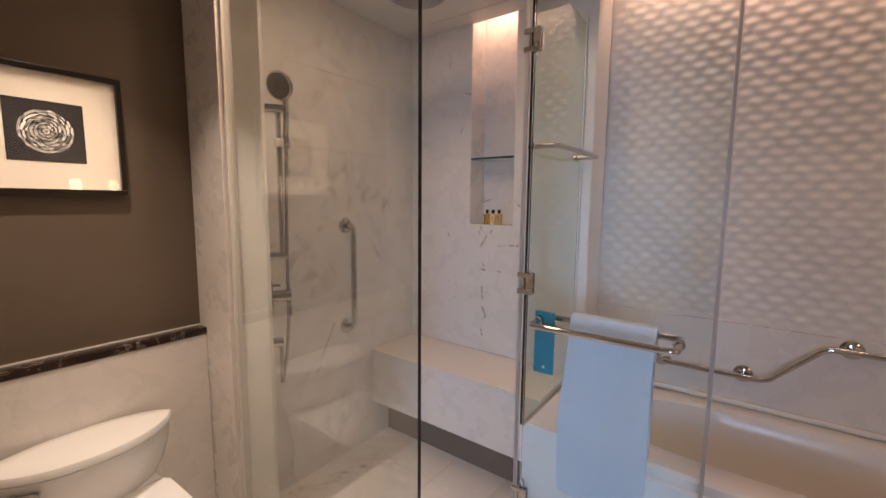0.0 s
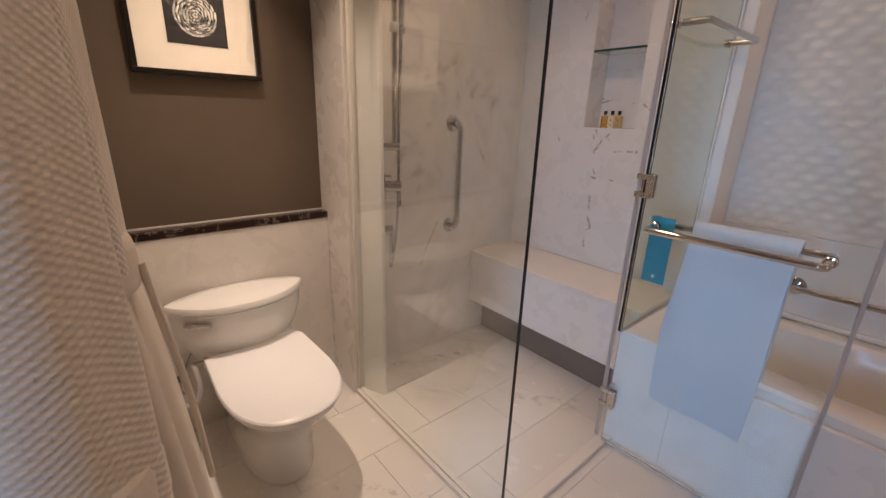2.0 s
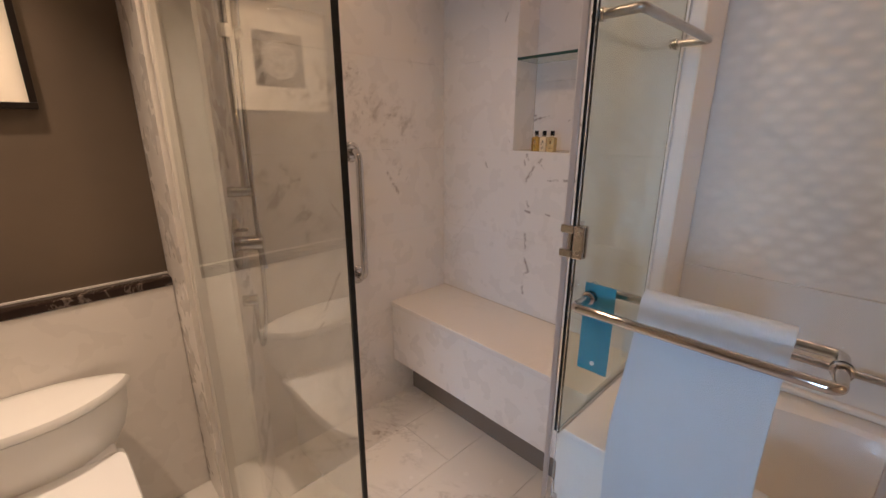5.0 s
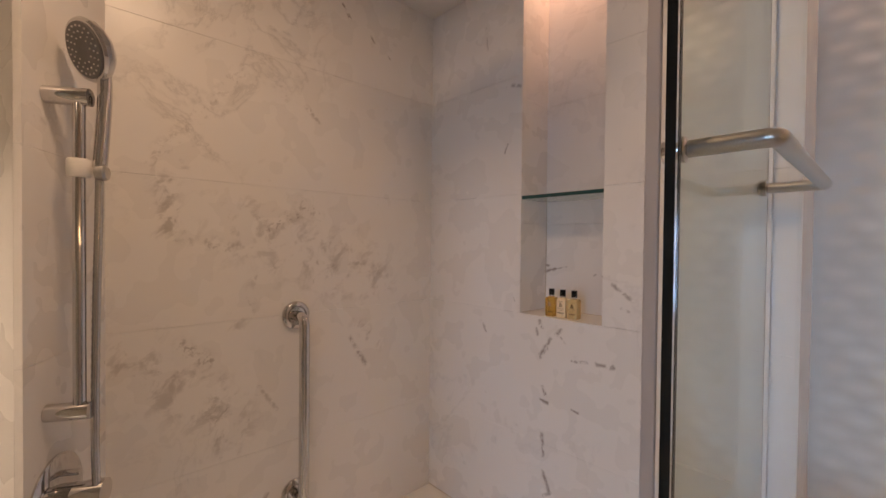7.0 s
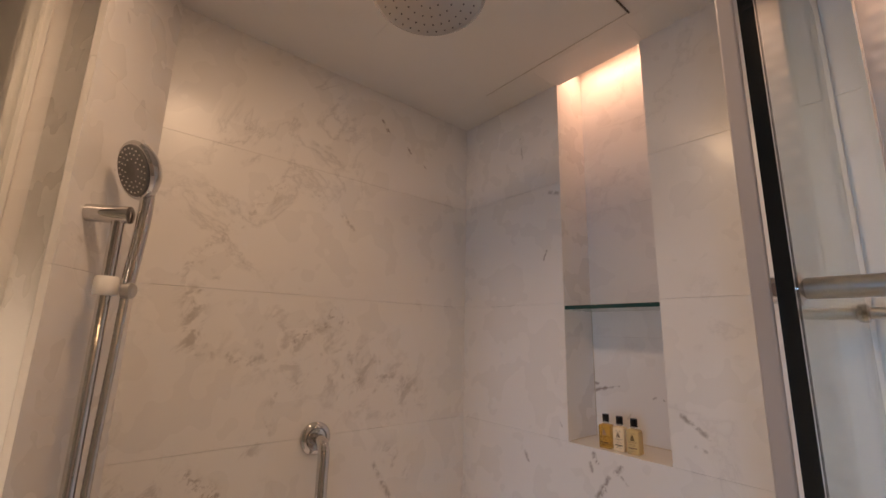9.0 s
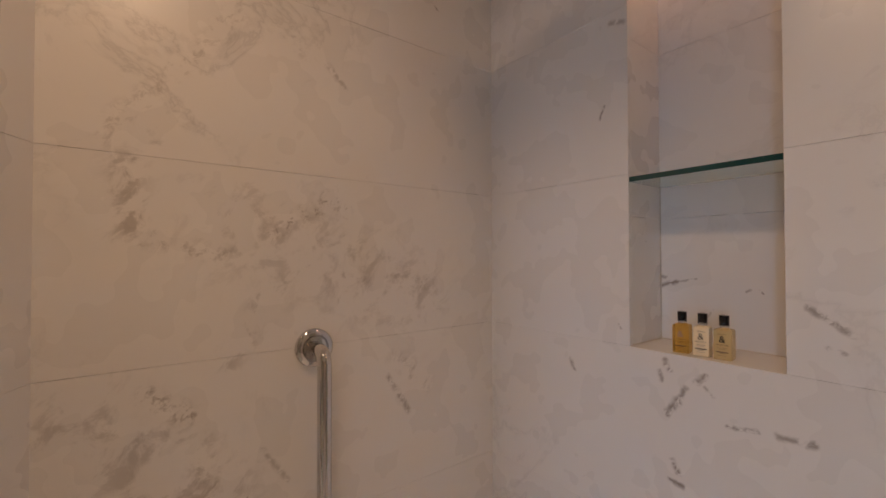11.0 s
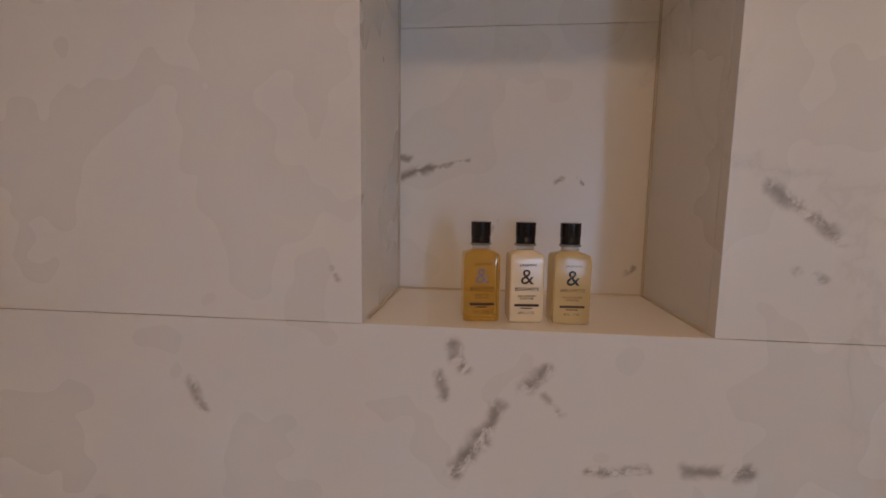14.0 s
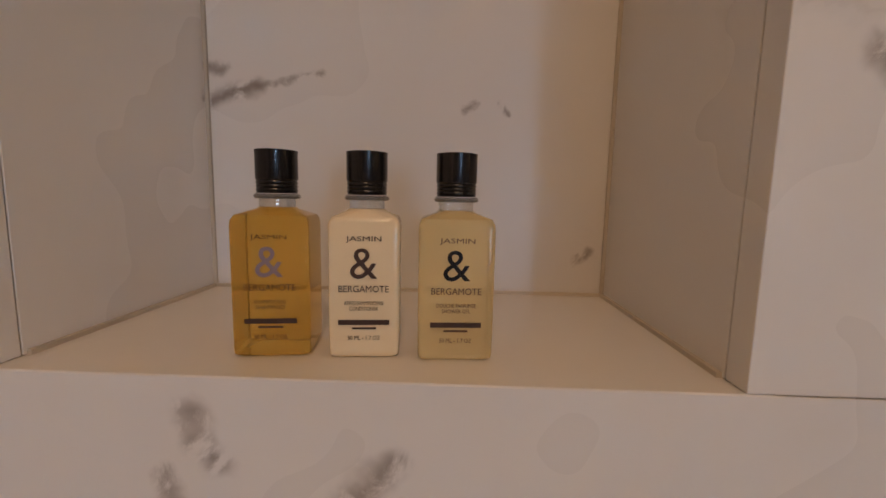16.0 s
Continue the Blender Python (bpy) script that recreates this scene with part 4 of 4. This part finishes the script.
for ring in range(7):
    r = 0.006 + ring * 0.0100
    a = rnd.uniform(0, 6.28)
    while a < 6.28 + 6.0:
        span = rnd.uniform(0.35, 0.9)
        wide = rnd.uniform(0.0022, 0.0040)
        k = 10
        inner, outer = [], []
        for i in range(k + 1):
            b = a + span * i / k
            taper = sin(pi * i / k) ** 0.5
            rr = r + 0.005 * (i / k - 0.5)
            inner.append(Vector((PX + 0.0118, pc + (rr - wide * taper) * cos(b), pz + (rr - wide * taper) * sin(b))))
            outer.append(Vector((PX + 0.0118, pc + (rr + wide * taper) * cos(b), pz + (rr + wide * taper) * sin(b))))
        for i in range(k):
            try:
                bm.faces.new([bm.verts.new(q) for q in (inner[i], inner[i + 1], outer[i + 1], outer[i])])
            except ValueError:
                pass
        a += span * 0.92
part("white_rings", bm, M_WHITEP, art, "white brushed rings forming a disc", False)
g = part("glazing", box((PX + 0.018, PY0 + FW + 0.0005, PZ0 + FW + 0.0005), (PX + 0.020, PY1 - FW - 0.0005, PZ1 - FW - 0.0005)), M_PICGLASS, pic, "picture glass", False)
g.visible_shadow = False

# ---------------------------------------------------------------- robe
robe = thing("bathrobe", "cream waffle cotton bathrobe hanging on a wall hook", "bathrobe")


def robe_ring(cx_, cy_, rx, ry, z, folds, depth, ph, k=120):
    out = []
    for i in range(k):
        a = 2 * pi * i / k
        f = 1 + depth * (sin(folds * a + ph) + 0.55 * sin((folds * 1.7 // 1) * a + 1.3 * ph + 2 * z) + 0.3 * sin(3 * a + ph))
        out.append(Vector((cx_ + rx * f * cos(a), cy_ + ry * f * sin(a), z)))
    return out


def robe_mesh(levels, folds, name, mat, label=""):
    bm = ring_skin([robe_ring(*lv_) for lv_ in levels])
    uv = bm.loops.layers.uv.new("cloth")
    for f in bm.faces:
        base = math.atan2(f.calc_center_median().y - RY, f.calc_center_median().x - RX)
        for lp in f.loops:
            p_ = lp.vert.co
            a = math.atan2(p_.y - RY, p_.x - RX)
            a += 2 * pi if a - base < -pi else (-2 * pi if a - base > pi else 0)
            lp[uv].uv = (0.15 * a, p_.z)
    return part(name, bm, mat, robe, label)


RX, RY = 0.80, 1.485
lv1 = []
for i in range(27):
    s_ = i / 26
    z = 1.075 - s_ * 0.72
    lv1.append((RX + 0.01 * s_, RY + 0.012 * s_, 0.150 + 0.075 * s_ ** 0.7, 0.112 + 0.058 * s_ ** 0.6, z, 8, 0.045 + 0.05 * s_, 0.7 + 0.5 * s_))
robe_mesh(lv1[::-1], 8, "skirt", M_ROBEPLAIN, "gathered soft cotton skirt")
lv2 = []
for i in range(25):
    s_ = i / 24
    z = 1.10 + s_ * 0.72
    pinch = 1 - 0.05 * s_ - 0.35 * max(0, s_ - 0.80) / 0.20
    bulge = 1 + 0.03 * sin(pi * min(1, s_ * 1.2))
    lv2.append((RX - 0.01 * s_, RY - 0.008 * s_, 0.165 * pinch * bulge, 0.122 * pinch * bulge, z, 6, 0.055, 1.9 + 1.2 * s_))
robe_mesh(lv2, 5, "bodice", M_ROBE, "waffle upper part")
belt = [robe_ring(RX, RY, a, b, z, 5, 0.025, 1.9) for z, a, b in ((1.062, 0.158, 0.122), (1.068, 0.163, 0.126), (1.08, 0.165, 0.128), (1.125, 0.164, 0.127), (1.138, 0.161, 0.124), (1.146, 0.152, 0.116))]
bm = ring_skin(belt)
part("belt", bm, M_ROBEPLAIN, robe, "plain cotton belt")
sl = []
for i in range(24):
    s_ = i / 23
    z = 1.74 - 0.95 * s_
    sl.append((RX + 0.13 + 0.075 * s_, RY + 0.002 + 0.004 * sin(3 * s_), 0.060 + 0.018 * s_, 0.070 + 0.022 * s_, z, 4, 0.075, 0.5 + 2.2 * s_))
robe_mesh(sl[::-1], 4, "sleeve", M_ROBE, "hanging waffle sleeve")
cuff = [robe_ring(RX + 0.205, RY + 0.003, a, b, z, 3, 0.05, 2.0) for z, a, b in ((0.782, 0.070, 0.085), (0.786, 0.081, 0.096), (0.80, 0.084, 0.099), (0.86, 0.083, 0.098), (0.872, 0.080, 0.094), (0.876, 0.072, 0.086))]
part("cuff", ring_skin(cuff), M_ROBE, robe, "turned-back waffle cuff")
bm = tube(spline([(RX + 0.05, RY + 0.128, 1.10), (RX + 0.06, RY + 0.140, 1.00), (RX + 0.055, RY + 0.160, 0.85), (RX + 0.06, RY + 0.172, 0.66)], 8), 0.006, 10)
part("belt_end", bm, M_ROBEPLAIN, robe, "hanging belt end")
hook = thing("robe_hook", "chrome robe hook on the wall", "hook")
part("peg", tube(spline([(RX, 1.2985, 1.86), (RX, 1.36, 1.86), (RX, 1.40, 1.89)], 6), 0.008, 14), M_CHROME, hook)
part("rose", lathe([(0, 0.022), (0.006, 0.022)], (RX, 1.2985, 1.86), (0, 1, 0), 24), M_CHROME, hook)

# two lit wall lamps at the vanity side, seen mirrored in the picture glass
for y in (2.68, 2.96):
    w = thing("wall_lamp", "small lit warm wall lamp with frosted glass", "lamp", "vanity lamps")
    part("shade", lathe([(0, 0.035), (0.12, 0.045), (0.125, 0.03)], (2.84, y, 1.48), (0, 0, 1), 24), M_BULB, w, "frosted lit shade")
    part("bracket", tube([(2.9195, y, 1.47), (2.84, y, 1.47)], 0.012, 14), M_CHROME, w)

# ---------------------------------------------------------------- slabs and tiles


def slab(owner, lo, hi, mat, name="slab"):
    bm = box(lo, hi, 0.0003, 1)
    return part(name, bm, mat, owner, "", False)


J = 0.0003
for z0, z1 in zip(ROWZ, ROWZ[1:]):
    slab(wall_west, (X0 - SLAB, CY - 0.02, z0 + J), (X0, Y1 + 0.005, z1 - J), M_GRAB)
    lo, hi = z0 + J, z1 - J
    if hi < NZ - 0.001 or lo < NZ - 0.02:
        slab(wall_north, (X0 - 0.005, Y1, lo), (XB, Y1 + SLAB, min(hi, NZ - J)), M_NICHE)
    if hi > NZ:
        lo = max(lo, NZ + J) if lo < NZ else lo
        slab(wall_north, (X0 - 0.005, Y1, lo), (NX0, Y1 + SLAB, hi), M_NICHE)
        slab(wall_north, (NX1, Y1, lo), (XB, Y1 + SLAB, hi), M_NICHE)
for z0, z1 in zip(ROWZ[2:], ROWZ[3:]):
    slab(wall_north, (XB - SLAB, Y1 + SLAB + 0.0004, max(z0, 0.532) + J), (XB, YB - 0.0005, z1 - J), M_CURB)
# beige sealant along the niche corners
E, G = 0.0022, 0.004
for lo, hi in (((NX0 - G, NY - E, NZ - G), (NX0 + E, NY + G, 1.675)), ((NX1 - E, NY - E, NZ - G), (NX1 + G, NY + G, 1.675)),
               ((NX0 + E, NY - E, NZ - G), (NX1 - E, NY + G, NZ + E)), ((NX0 - G, Y1 + 0.014, NZ - G), (NX0 + E, NY - E, NZ + E)),
               ((NX1 - E, Y1 + 0.014, NZ - G), (NX1 + G, NY - E, NZ + E)),
               ((X0 + 0.004, Y1 - E, 0.552), (GX - 0.013, Y1 + G, 0.5582))):
    part("sealant_bead", box(lo, hi), M_SEALANT, wall_north, "beige sealant line", False)
for z0, z1 in ((NZ + 0.0003, 1.595), (1.5956, 2.0), (2.0006, 2.53)):
    slab(wall_north, (NX0 - SLAB, NY, z0), (NX1 + SLAB, NY + SLAB, z1), M_NICHE)
    slab(wall_north, (NX0 - SLAB, Y1 + SLAB + 0.0005, z0), (NX0, NY - 0.0005, z1), M_NICHE)
    slab(wall_north, (NX1, Y1 + SLAB + 0.0005, z0), (NX1 + SLAB, NY - 0.0005, z1), M_NICHE)
slab(wall_north, (NX0 - 0.011, Y1 + 0.0003, NZ - SLAB), (NX1 + 0.011, NY + 0.011, NZ), M_CURB, "niche_sill")
for z0, z1 in zip(ROWZ, ROWZ[1:]):
    bm = quad_wall((CX, CY), (AX, AY), z0 + J, z1 - J, 0.012)
    part("slab", bm, M_VALVE, wall_partition, "", False)
for y0, y1 in ((1.33, 2.399),):
    for z0, z1 in ((0.001, 0.861),):
        slab(wainscot, (-0.2045, y0, z0), (-0.2, y1 - 0.001, z1), M_PLAIN)
# floor tiles, long way along y, in staggered columns
tile_mesh = {}
TW, TL = 0.305, 0.61


def tile(lo, hi):
    slab(floor, (lo[0], lo[1], -0.0055), (hi[0], hi[1], 0.0), M_FLOOR, "tile")


for i in range(-1, 11):
    xa = -0.205 + TW * i
    xb = xa + TW - 0.0016
    ya = -0.9 - (TL / 2 if i % 2 else 0.0) + 0.12
    while ya < 3.7:
        yb = ya + TL - 0.0016
        if yb > -0.7:
            tile((max(xa, -0.40), max(ya, -0.7)), (min(xb, 2.95), min(yb, 3.66)))
        ya += TL
